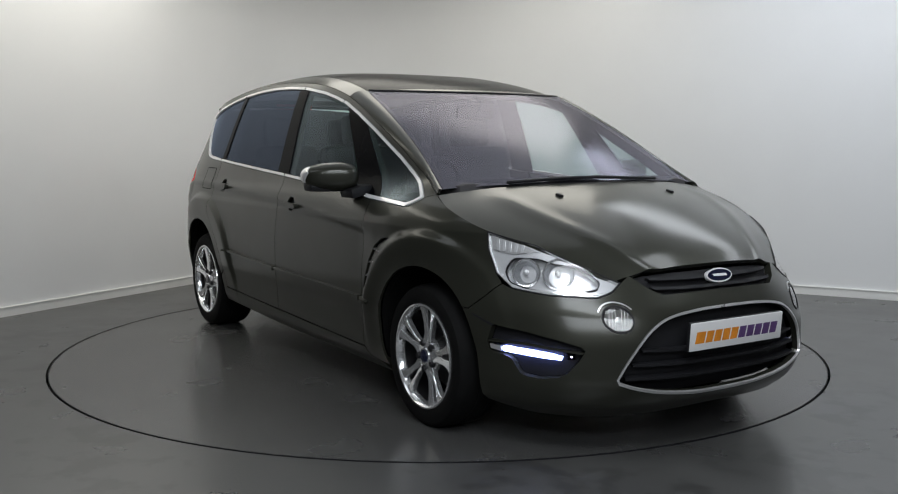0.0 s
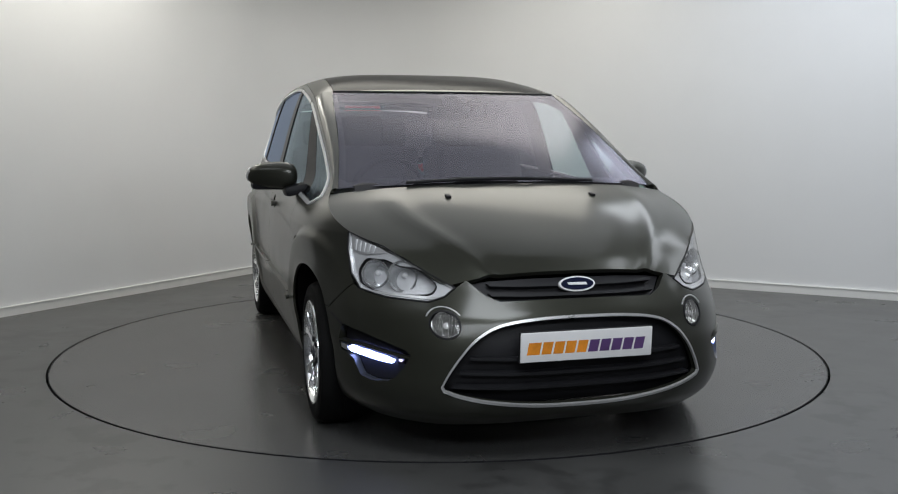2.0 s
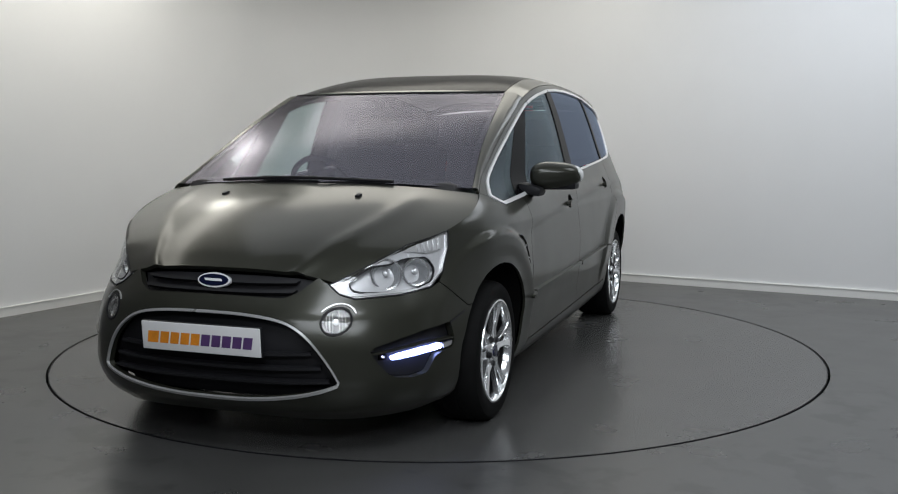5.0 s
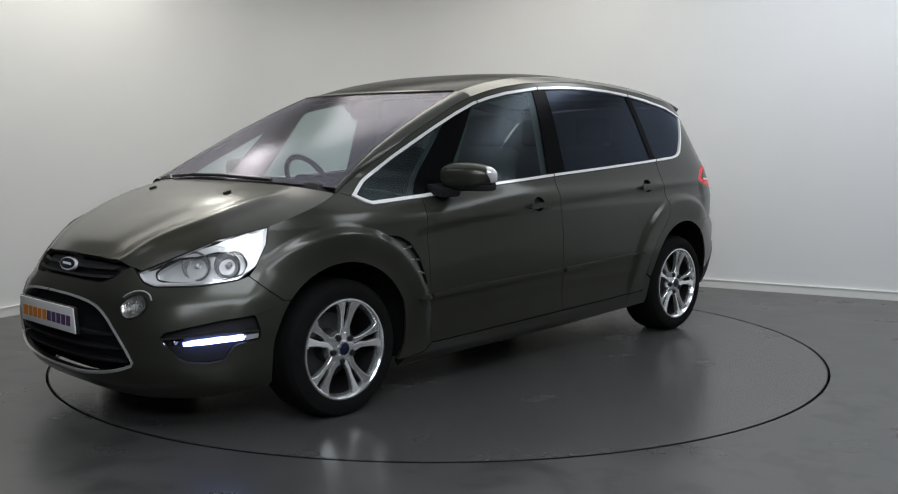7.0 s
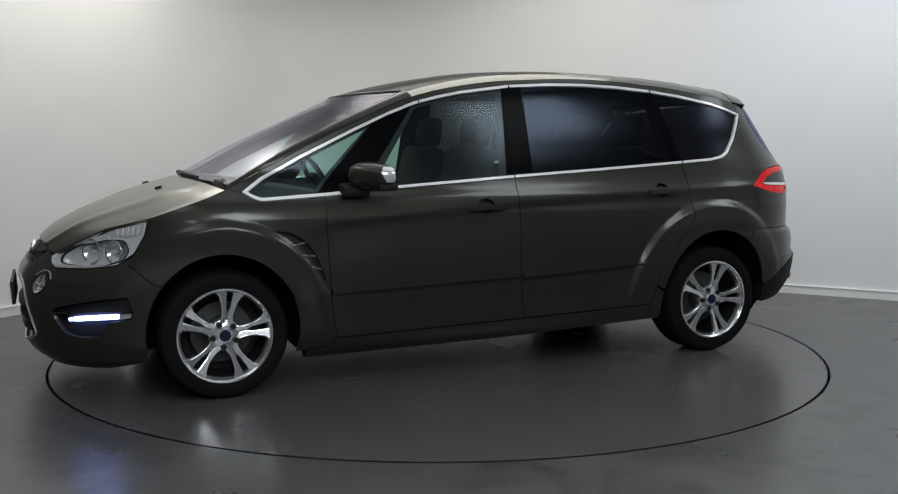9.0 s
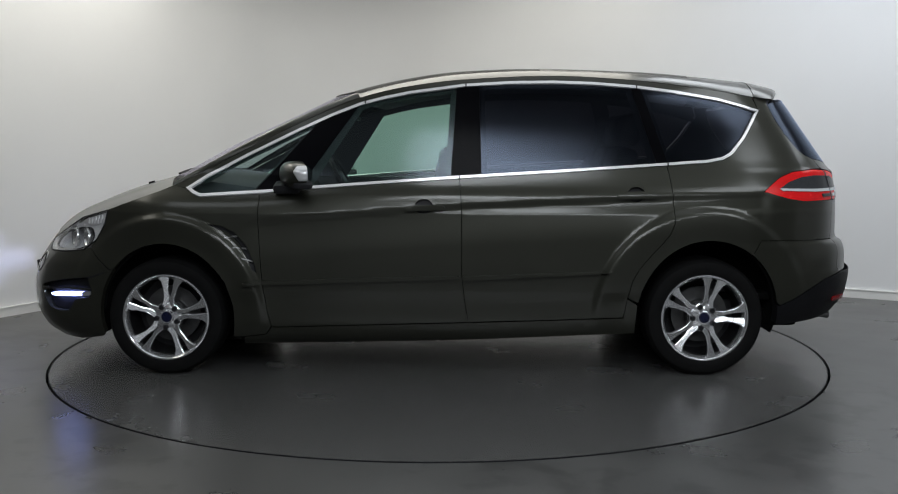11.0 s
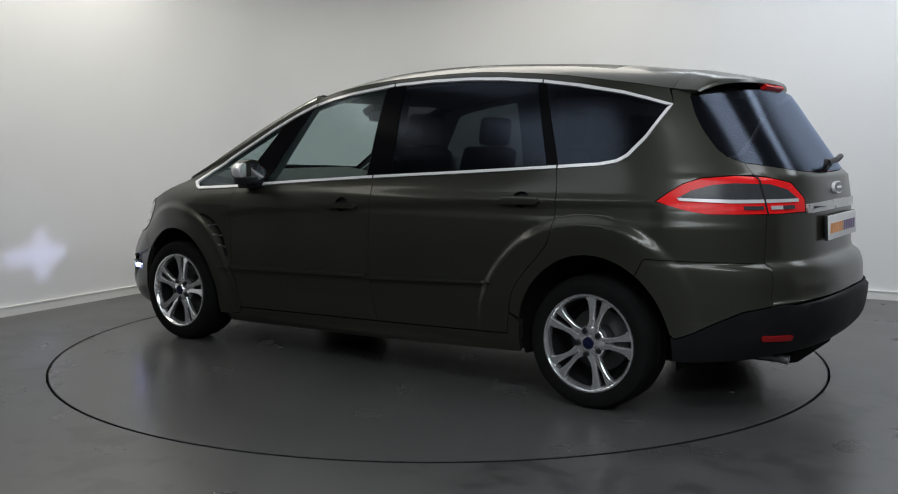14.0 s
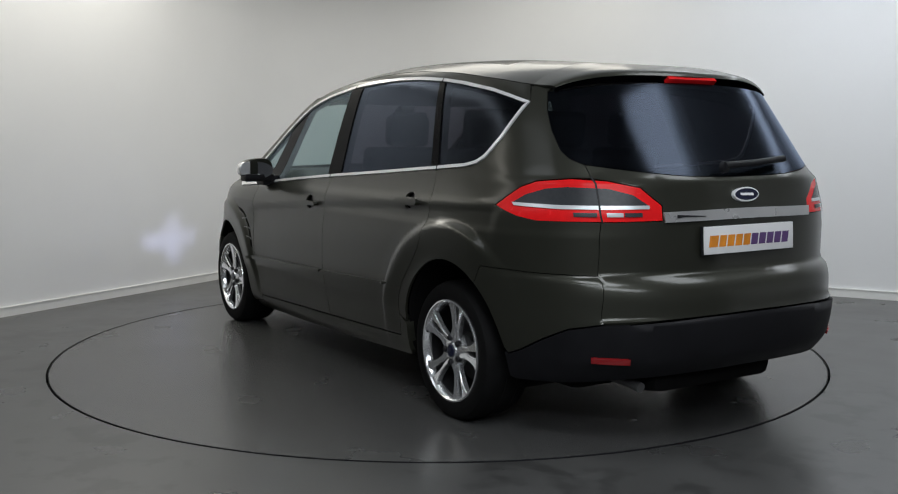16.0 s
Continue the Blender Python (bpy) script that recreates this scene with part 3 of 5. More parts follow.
for k, flip in enumerate((False, True)):
    # headlamps
    frame8 = rounded(side_of([(1.865, 0.775), (1.95, 0.775), (2.00, 0.757), (2.06, 0.752), ("y", 0.515, 0.700), ("y", 0.545, 0.658), (2.03, 0.652), (1.955, 0.658), (1.875, 0.680), (1.845, 0.725)]), 2)
    lamp = part("headlight", sheet("headlight", inset(headlamp, 0.004), holes=[frame8], off=-0.014, gap=0.025, thick=0.07, flip=flip), LAMPGREY, car, "clear-lensed headlight with two chrome reflectors")
    part("lens", sheet("lens", headlamp, off=0.001, gap=0.025, thick=0.008, margin=0.003, flip=flip), CLEAR, lamp, "clear plastic lens")
    part("bezel", sheet("bezel", headlamp, holes=[inset(headlamp, 0.011)], margin=0.003, off=-0.003, gap=0.02, thick=0.014, flip=flip), REFLECT, lamp, "bright inner rim")
    sg = -1 if flip else 1
    for x, y, z, r in ((1.994, 0.612, 0.712, 0.056), (1.898, 0.698, 0.714, 0.050)):
        bowl = lathe([(0.001, -0.035), (r * 0.35, -0.032), (r * 0.75, -0.014), (r, 0.012), (r + 0.007, 0.014), (r + 0.008, 0.004), (r * 0.8, -0.024), (0.001, -0.045)], 28)
        bowl.transform(pose(x, sg * y, z, 0, 0, sg * 35 - 90))
        part("reflector", bowl, BOWL, lamp, "round chrome reflector bowl")
        bulb = lathe([(0.001, 0.008), (0.010, 0.004), (0.012, -0.02), (0.001, -0.03)], 14)
        bulb.transform(pose(x, sg * y, z, 0, 0, sg * 35 - 90))
        part("bulb", bulb, LAMPGREY, lamp)
    part("lamp_well", sheet("lamp_well", inset(frame8, -0.004), off=-0.055, gap=0.025, thick=0, flip=flip), LAMPGREY, lamp, "silver well behind the reflectors")
    part("chrome_frame", sheet("chrome_frame", frame8, holes=[inset(frame8, 0.004)], off=-0.010, gap=0.02, thick=0.012, flip=flip, margin=0), BLACK, lamp, "dark frame round the reflectors")
    turn = side_of([(1.765, 0.862), (1.90, 0.826), (1.95, 0.80), (1.86, 0.785), (1.785, 0.80)])
    part("turn_signal", sheet("turn_signal", turn, off=-0.008, gap=0.03, thick=0.01, flip=flip), REFLECT, lamp, "silver indicator reflector")
    for j in range(5):
        f0, f1 = j / 5 + 0.03, j / 5 + 0.11
        rib = side_of([(1.79 + 0.115 * f0, 0.845 - 0.022 * f0), (1.79 + 0.115 * f1, 0.845 - 0.022 * f1), (1.80 + 0.105 * f1, 0.800 - 0.006 * f1), (1.80 + 0.105 * f0, 0.800 - 0.006 * f0)])
        part("rib", sheet("rib", rib, off=-0.004, gap=0.03, thick=0.006, flip=flip, margin=0), LAMPGREY, lamp)
    amber = lathe([(0.001, 0.010), (0.008, 0.007), (0.010, -0.004), (0.001, -0.010)], 14)
    amber.transform(pose(1.815, sg * (float(shell(s_of_x(1.815, 0.822), 0.822)[1]) - 0.024), 0.822, 0, 0, sg * 35 - 90))
    part("indicator_bulb", amber, AMBER, lamp, "amber indicator bulb")
    part("gasket", sheet("gasket", headlamp, holes=[inset(headlamp, 0.0045)], off=0.0025, gap=0.02, thick=0.008, margin=0, flip=flip), BLACK, lamp, "thin black seal")
    brow = rounded(side_of([("y", 0.50, 0.660), ("y", 0.53, 0.645), (2.03, 0.648), (1.95, 0.653), (1.95, 0.659), (2.03, 0.656), ("y", 0.53, 0.654)]), 1)
    part("lower_strip", sheet("lower_strip", brow, off=-0.006, gap=0.03, thick=0.006, flip=flip, margin=0), REFLECT, lamp, "bright lower strip")
    # fog lamps
    fl = fog_line if not flip else mirror_s(fog_line, SF)
    fp, e = np.array([fog_s]), 2e-3
    fz = np.array([0.557])
    out = np.cross((shell(fp, fz + e) - shell(fp, fz - e))[0], (shell(fp + e, fz) - shell(fp - e, fz))[0])
    out = Vector(out).normalized()
    spot = Vector(shell(fp, fz)[0])
    ahead = Vector((out.x, sg * out.y, out.z))
    across = ahead.cross(Vector((0, 0, 1))).normalized()
    aim = Matrix((across, ahead, across.cross(ahead))).transposed().to_4x4()
    aim.translation = Vector((spot.x, sg * spot.y, spot.z))
    bowl = lathe([(0.001, -0.040), (0.018, -0.037), (0.036, -0.024), (0.050, -0.006), (0.056, -0.004), (0.056, -0.010), (0.036, -0.034), (0.001, -0.046)], 32)
    bowl.transform(aim)
    fog = part("fog_light", bowl, FOGLAMP, car, "round fog light with a clear lens")
    bulb = lathe([(0.001, -0.008), (0.012, -0.010), (0.014, -0.022), (0.001, -0.036)], 16)
    bulb.transform(aim)
    part("bulb", bulb, REFLECT, fog, "silver bulb shield")
    for j in (-3, -2, -1, 1, 2, 3):
        flute = box(0.0035, 0.003, 2 * math.sqrt(0.045 ** 2 - (0.012 * j) ** 2), aim @ pose(0.012 * j, -0.005, 0), 0.001, 1)
        part("flute", flute, FOGLAMP, fog)
    lid = [(s_front(0.513 - r * math.cos(a), 0.557 + r * 0.95 * math.sin(a)), 0.557 + r * 0.95 * math.sin(a)) for r, aa in ((0.067, np.linspace(0.6, 2.7, 14)), (0.063, np.linspace(2.7, 0.6, 14))) for a in aa]
    lid = np.array(lid) if not flip else mirror_s(np.array(lid), SF)
    part("eyebrow", sheet("eyebrow", lid, off=0.004, gap=0.02, thick=0.006, margin=0), SATIN, fog, "thin bright eyebrow")
    part("rim", sheet("rim", fl, holes=[inset(fl, 0.006)], off=0.003, gap=0.012, thick=0.03, margin=0.0), BLACK, fog, "dark bezel")
    part("lens", sheet("lens", inset(fl, 0.006), off=0.0, gap=0.02, thick=0.004), CLEAR, fog)
    # running lights in their pockets
    pk = drl_left if not flip else mirror_s(drl_left, SF)
    hy, hz = 0.674, 0.410
    hs = s_front(hy, hz) if not flip else 2 * SF - s_front(hy, hz)
    at, e = np.array([s_front(hy, hz)]), 2e-3
    along = (shell(at + e, np.array([hz])) - shell(at - e, np.array([hz])))[0]
    up = (shell(at, np.array([hz + e])) - shell(at, np.array([hz - e])))[0]
    out = np.cross(up, along)
    hx, hy, hz = shell(at, np.array([hz]))[0] - 0.026 * out / np.linalg.norm(out)
    hatch = np.array([(hs + 0.022 * a, 0.410 + 0.011 * b) for a, b in ((1, -1), (1, 1), (-1, 1), (-1, -1))])
    pocket = part("running_light_pocket", sheet("pocket", inset(pk, -0.002), holes=[hatch], off=-0.032, gap=0.03, thick=0), BLACK, car, "black recess with a lit LED strip")
    strip = side_of([(1.905, 0.431), (2.00, 0.427), (2.09, 0.419), ("y", 0.694, 0.410), ("y", 0.698, 0.395), (2.07, 0.397), (1.99, 0.403), (1.905, 0.408)])
    strip = strip if not flip else mirror_s(strip, SF)
    # added helper, no real part: a slotted box and emitter throw the strip's cross of light ahead
    beam = pose(hx, sg * hy, hz, 0, 0, sg * 7)
    bm = bmesh.new()
    L, T, V, Q = 0.0092, 0.0016, 0.0052, 0.012
    cross = [(L, -T), (L, T), (T, T), (T, V), (-T, V), (-T, T), (-L, T), (-L, -T), (-T, -T), (-T, -V), (T, -V), (T, -T)]
    square = [(Q, -Q * 0.7), (Q, 0), (Q, Q * 0.7), (Q * 0.5, Q * 0.7), (0, Q * 0.7), (-Q * 0.5, Q * 0.7), (-Q, Q * 0.7), (-Q, 0), (-Q, -Q * 0.7), (-Q * 0.5, -Q * 0.7), (0, -Q * 0.7), (Q * 0.5, -Q * 0.7)]
    inner = [bm.verts.new((0, y, z)) for y, z in cross]
    outer = [bm.verts.new((0, y, z)) for y, z in square]
    back = [bm.verts.new((-0.032, y, z)) for y, z in square]
    for j in range(12):
        i = (j + 1) % 12
        bm.faces.new((inner[j], outer[j], outer[i], inner[i]))
        bm.faces.new((outer[j], back[j], back[i], outer[i]))
    bm.faces.new(back)
    bmesh.ops.recalc_face_normals(bm, faces=bm.faces[:])
    bm.transform(beam)
    projector = part("projector", bm, DARK, pocket, "small black projector with a cross slot")
    bm = bmesh.new()
    bmesh.ops.create_circle(bm, cap_ends=True, radius=0.0022, segments=12, matrix=pose(-0.030, 0, 0, 0, 90))
    bm.transform(beam)
    part("led", bm, BEAM, projector, "bright cold white LED")
    part("led_strip", sheet("led_strip", strip, off=-0.010, gap=0.02, thick=0.02), DRL, pocket, "lit cold white LED strip")
    cap = side_of([(1.845, 0.436), (1.902, 0.432), (1.902, 0.407), (1.850, 0.414)])
    cap = cap if not flip else mirror_s(cap, SF)
    part("strip_end", sheet("strip_end", cap, off=-0.004, gap=0.02, thick=0.02), SATIN, pocket, "chrome end piece")
    fin = side_of([(1.845, 0.452), (1.99, 0.456), (2.10, 0.444), ("y", 0.632, 0.432), ("y", 0.642, 0.423), (2.10, 0.434), (1.99, 0.445), (1.845, 0.442)])
    fin = fin if not flip else mirror_s(fin, SF)
    part("fin", sheet("fin", fin, off=0.002, gap=0.02, thick=0.03), PAINT, pocket, "thin painted blade")

for flip in (False, True):
    # flat black strip carries the shade of the bumper's ledge crease
    slot = side_of([(1.86, 0.514), (1.80, 0.534), (1.757, 0.547), (1.757, 0.540), (1.80, 0.526), (1.86, 0.505)])
    slot = slot if not flip else mirror_s(slot, SF)
    part("slot", sheet("slot", slot, off=0.0015, gap=0.03, thick=0.003, margin=0), BLACK, front_bumper, "dark slot line")
# wings, doors, quarters
wing_line = side_of([(1.752, 0.874), (1.66, 0.908), (1.54, 0.950), (1.42, 0.992), (1.385, 1.008), (1.318, 0.990), (1.275, 0.962), (1.235, 0.947), (1.05, 0.957), (0.917, 0.965), (0.925, 0.85), (0.92, 0.75), (0.912, 0.60), (0.905, 0.48), (0.885, 0.34), (0.868, 0.262), (0.90, 0.215)]
                    + [(1.02, 0.20)] + arch_f(197, 40) + [(1.735, 0.562), (1.80, 0.615), (1.855, 0.672), (1.82, 0.71), (1.768, 0.80)])
gill = side_of([(1.185, 0.806), (1.12, 0.798), (1.05, 0.765), (0.985, 0.690), (0.945, 0.595), (0.935, 0.555), (0.955, 0.565), (0.985, 0.640), (1.02, 0.705), (1.08, 0.765)])
for k, wing in enumerate(both("front_wing", wing_line, PAINT, "flared front wing", holes=[gill], gap=0.014)):
    strip = side_of([(1.005, 0.500), (0.918, 0.509), (0.918, 0.486), (1.000, 0.484)])
    part("rubbing_strip", sheet("rubbing_strip", strip, off=0.018, gap=0.03, thick=0.022, flip=bool(k), margin=0.001), PAINT, wing, "body-coloured rubbing strip")
for vent in both("wing_vent", inset(gill, -0.004), BLACK, "black side vent with painted fins", off=-0.02, gap=0.04, thick=0):
    fl = vent.data.vertices[0].co.y < 0
    for x0, z0, x1, z1 in ((1.10, 0.742, 1.035, 0.748), (1.055, 0.690, 0.985, 0.682), (1.01, 0.632, 0.955, 0.615)):
        fin = side_of([(x0, z0), (x1, z1), (x1 - 0.003, z1 - 0.008), (x0 - 0.003, z0 - 0.008)])
        part("fin", sheet("fin", fin, off=0.0, gap=0.03, thick=0.02, flip=fl, margin=0), STEEL, vent)
front_door_line = side_of([(0.917, 0.965), (0.69, 0.984), (0.30, 1.013), (-0.13, 1.042), (-0.138, 0.94), (-0.142, 0.84), (-0.143, 0.70), (-0.142, 0.54), (-0.158, 0.40), (-0.178, 0.285), (0.30, 0.272), (0.845, 0.257), (0.868, 0.262), (0.885, 0.34), (0.905, 0.48), (0.912, 0.60), (0.92, 0.75), (0.925, 0.85)])
rear_door_line = side_of([(-0.13, 1.042), (-0.67, 1.074), (-1.22, 1.109), (-1.235, 1.04), (-1.243, 0.97), (-1.250, 0.88), (-1.247, 0.81), (-1.225, 0.755), (-1.18, 0.70), (-1.12, 0.635), (-1.07, 0.575), (-1.035, 0.51), (-1.015, 0.43), (-0.995, 0.312), (-0.60, 0.297), (-0.178, 0.285), (-0.158, 0.40), (-0.142, 0.54), (-0.143, 0.70), (-0.142, 0.84), (-0.138, 0.94)])


def recess(x, z):
    return side_of([(x + 0.046 * math.cos(a), z + 0.006 + 0.037 * math.sin(a)) for a in np.linspace(0, 2 * math.pi, 20, endpoint=False)])


doors = []
for nm, line, hx, hz in (("front_door", front_door_line, 0.055, 0.893), ("rear_door", rear_door_line, -1.055, 0.955)):
    hole = recess(hx, hz)
    pair = both(nm, line, PAINT, "painted door with a body-coloured handle", holes=[hole], gap=0.018)
    doors.append(pair)
    for k, d in enumerate(pair):
        flip = bool(k)
        part("handle_recess", sheet("handle_recess", inset(hole, -0.003), off=-0.022, gap=0.03, thick=0, flip=flip), BLACK, d)
        grip = side_of([(hx + 0.105, hz - 0.008), (hx + 0.09, hz + 0.010), (hx, hz + 0.014), (hx - 0.10, hz + 0.013), (hx - 0.115, hz), (hx - 0.10, hz - 0.014), (hx, hz - 0.016), (hx + 0.09, hz - 0.018)])
        part("handle", sheet("handle", rounded(grip, 1), off=0.026, gap=0.02, thick=0.028, flip=flip), PAINT, d, "body-coloured pull handle")
        x0, x1 = (0.905, -0.13) if nm == "front_door" else (-0.15, -0.93)
        strip = side_of([(x0, 0.512 if nm == "front_door" else 0.535), (x1, 0.536 if nm == "front_door" else 0.562), (x1 + 0.01, 0.520 if nm == "front_door" else 0.550), (x0, 0.488 if nm == "front_door" else 0.512)])
        part("rubbing_strip", sheet("rubbing_strip", strip, off=0.022, gap=0.02, thick=0.024, flip=flip, margin=0.001), PAINT, d, "body-coloured rubbing strip")

quarter_line = side_of([(-1.22, 1.110), (-1.44, 1.125), (-1.52, 1.140), (-1.57, 1.168), (-1.64, 1.25), (-1.732, 1.402), (-1.71, 1.468), (-1.80, 1.470), ("r", 0.645, 1.44), ("r", 0.672, 1.36), ("r", 0.688, 1.28), ("r", 0.695, 1.20), ("r", 0.685, 1.165), ("r", 0.655, 1.143), ("r", GATE_Y, 1.090), (-2.03, 1.090), (-1.90, 1.078), (-1.83, 1.052), (-1.77, 1.010), (-1.728, 0.975), (-1.86, 0.940), (-1.95, 0.925), ("r", GATE_Y + 0.005, 0.922), ("r", GATE_Y + 0.012, 0.80), ("r", GATE_Y + 0.015, 0.712), (-1.95, 0.715), (-1.705, 0.722)]
                       + arch_r(126, 11) + [(-1.014, 0.42), (-1.035, 0.51), (-1.07, 0.575), (-1.12, 0.635), (-1.18, 0.70), (-1.225, 0.755), (-1.247, 0.81), (-1.250, 0.88), (-1.243, 0.97), (-1.235, 1.04)])
both("rear_quarter", quarter_line, PAINT, "flared rear quarter panel", gap=0.016)
flap = rounded(side_of([(-1.29, 1.065), (-1.29, 0.925), (-1.47, 0.925), (-1.47, 1.065)]), 2)
flap_seam = part("fuel_flap", sheet("fuel_flap", flap, holes=[inset(flap, 0.004)], off=0.0012, gap=0.03, thick=0.004, margin=0, flip=True), DARK, car, "body-coloured fuel flap with a dark seam")
part("cover", sheet("cover", inset(flap, 0.005), off=0.0015, gap=0.03, thick=0.003, margin=0, flip=True), PAINT, flap_seam)
bumper_corner = side_of([(-1.705, 0.722), (-1.95, 0.715), ("r", GATE_Y + 0.015, 0.712), ("r", GATE_Y + 0.022, 0.62), ("r", GATE_Y + 0.028, 0.531), (-2.10, 0.505), (-2.0, 0.455), (-1.90, 0.400), (-1.83, 0.372)] + arch_r(169, 126))
both("bumper_corner", bumper_corner, PAINT, "painted corner of the rear bumper", gap=0.025)
rear_low = side_of([("r", 0, 0.547), ("r", 0.30, 0.544), ("r", GATE_Y + 0.028, 0.527), (-2.10, 0.501), (-2.0, 0.451), (-1.90, 0.396), (-1.83, 0.368)] + arch_r(171, 186) + [(-1.84, 0.262), (-2.05, 0.275), ("r", 0.57, 0.300), ("r", 0.3, 0.318), ("r", 0, 0.322)])
rear_low[0, 0] = rear_low[-1, 0] = SR
rear_bumper = part("rear_bumper", sheet("rear_bumper", both_ways(rear_low, SR), off=0.003, gap=0.03, thick=0.05), BUMPER, car, "dark grey plastic rear bumper")
for flip in (False, True):
    refl = side_of([("r", 0.705, 0.400), ("r", 0.59, 0.398), ("r", 0.585, 0.372), ("r", 0.70, 0.374)])
    part("reflector", sheet("reflector", refl, off=0.012, gap=0.03, thick=0.01, flip=flip), REDDARK, rear_bumper, "red reflector")

# tailgate
gate_half = side_of([("r", 0, 1.092), ("r", 0.30, 1.098), ("r", 0.50, 1.118), ("r", GATE_Y - 0.001, 1.143), ("r", GATE_Y, 1.090), ("r", 0.62, 1.083), ("r", 0.51, 1.055), ("r", 0.43, 0.985), ("r", 0.43, 0.925), ("r", GATE_Y + 0.004, 0.922), ("r", GATE_Y + 0.012, 0.80), ("r", GATE_Y + 0.015, 0.712), ("r", GATE_Y + 0.022, 0.62), ("r", GATE_Y + 0.028, 0.533), ("r", 0.30, 0.549), ("r", 0, 0.552)])
gate_half[0, 0] = gate_half[-1, 0] = SR
tailgate = part("tailgate", sheet("tailgate", both_ways(gate_half, SR), gap=0.028), PAINT, car, "painted tailgate with a chrome strip")
glass_half = side_of([("r", 0, 1.487), ("r", 0.30, 1.478), ("r", 0.50, 1.462), ("r", 0.645, 1.44), ("r", 0.672, 1.36), ("r", 0.688, 1.28), ("r", 0.695, 1.20), ("r", 0.685, 1.165), ("r", 0.655, 1.143), ("r", 0.50, 1.118), ("r", 0.30, 1.098), ("r", 0, 1.092)])
glass_half[0, 0] = glass_half[-1, 0] = SR
part("rear_window", sheet("rear_window", both_ways(glass_half, SR), gap=0.035, thick=0.004), PRIVACY, tailgate, "dark tinted rear window")
strip_half = side_of([("r", 0, 0.966), ("r", 0.428, 0.960), ("r", 0.428, 0.916), ("r", 0, 0.920)])
strip_half[0, 0] = strip_half[-1, 0] = SR
part("chrome_strip", sheet("chrome_strip", both_ways(strip_half, SR), off=0.010, gap=0.03, thick=0.012), SATIN, tailgate, "satin chrome strip with a dark script mark")
oval_badge(tailgate, -2.277, 1.018, -9, 180)
mark = side_of([("r", 0.375, 0.949), ("r", 0.345, 0.947), ("r", 0.23, 0.941), ("r", 0.23, 0.935), ("r", 0.345, 0.936), ("r", 0.375, 0.932)])
part("script", sheet("script", mark, off=0.013, gap=0.03, thick=0.002), BLACK, tailgate, "small dark mark")
for flip in (False, True):
    lamp = part("tail_light", sheet("tail_light", tail_lamp, gap=0.02, off=-0.002, flip=flip, thick=0.02), RED, car, "red and smoked wrap-around tail light")
    smoke = side_of([(-1.815, 0.990), (-1.87, 1.025), (-1.95, 1.050), (-2.03, 1.058), ("r", 0.62, 1.053), ("r", 0.54, 1.028), ("r", 0.485, 0.985), (-2.03, 0.982)])
    part("smoked_lens", sheet("smoked_lens", smoke, gap=0.02, off=0.001, flip=flip, thick=0.004), SMOKE, lamp, "smoked grey indicator lens")
    line = side_of([(-1.815, 0.990), (-2.03, 0.985), ("r", 0.485, 0.986), ("r", 0.485, 0.972), (-2.03, 0.970), (-1.83, 0.978)])
    part("light_bar", sheet("light_bar", line, gap=0.02, off=0.003, flip=flip, thick=0.004, margin=0), LAMPGREY, lamp, "thin white bar")
    for lo, hi, mat, text in ((0.585, 0.640, REFLECT, "clear reversing lens"), (0.515, 0.580, SMOKE, "smoked lens"), (0.670, 0.735, SMOKE, "smoked lens")):
        rev = side_of([("r", hi, 0.958), ("r", lo, 0.958), ("r", lo, 0.942), ("r", hi, 0.942)])
        part("reversing_lens", sheet("reversing_lens", rev, gap=0.02, off=0.003, flip=flip, thick=0.004, margin=0), mat, lamp, text)
    gapline = side_of([("r", GATE_Y + 0.003, 1.095), ("r", GATE_Y - 0.003, 1.095), ("r", GATE_Y - 0.003, 0.918), ("r", GATE_Y + 0.003, 0.918)])
    part("shut_line", sheet("shut_line", gapline, gap=0.03, off=0.004, flip=flip, thick=0.002, margin=0), BLACK, lamp)

# sills and the inner frame
sill = side_of([(0.90, 0.213), (0.866, 0.258), (0.845, 0.253), (0.30, 0.268), (-0.178, 0.281), (-0.60, 0.293), (-0.995, 0.308), (-1.012, 0.415), (-1.068, 0.378), (-1.062, 0.31), (-1.06, 0.222), (-0.05, 0.175), (1.03, 0.150), (1.02, 0.197)])
both("sill", sill, PAINT, "painted sill under the doors", gap=0.04, thick=0.04)
inner = side_of([(1.75, 0.84), (1.42, 0.95), (1.20, 0.93), (0.30, 0.99), (-1.22, 1.085), (-1.50, 1.11), (-1.95, 1.10), (-2.10, 0.90), (-2.10, 0.40), (-1.86, 0.30)] + arch_r(178, 10) + [(-1.0, 0.2), (1.0, 0.17)] + arch_f(195, 5) + [(1.83, 0.30), (1.90, 0.50)])
both("inner_frame", inner, DARK, "dark inner frame", off=-0.05, gap=0.06, thick=0)


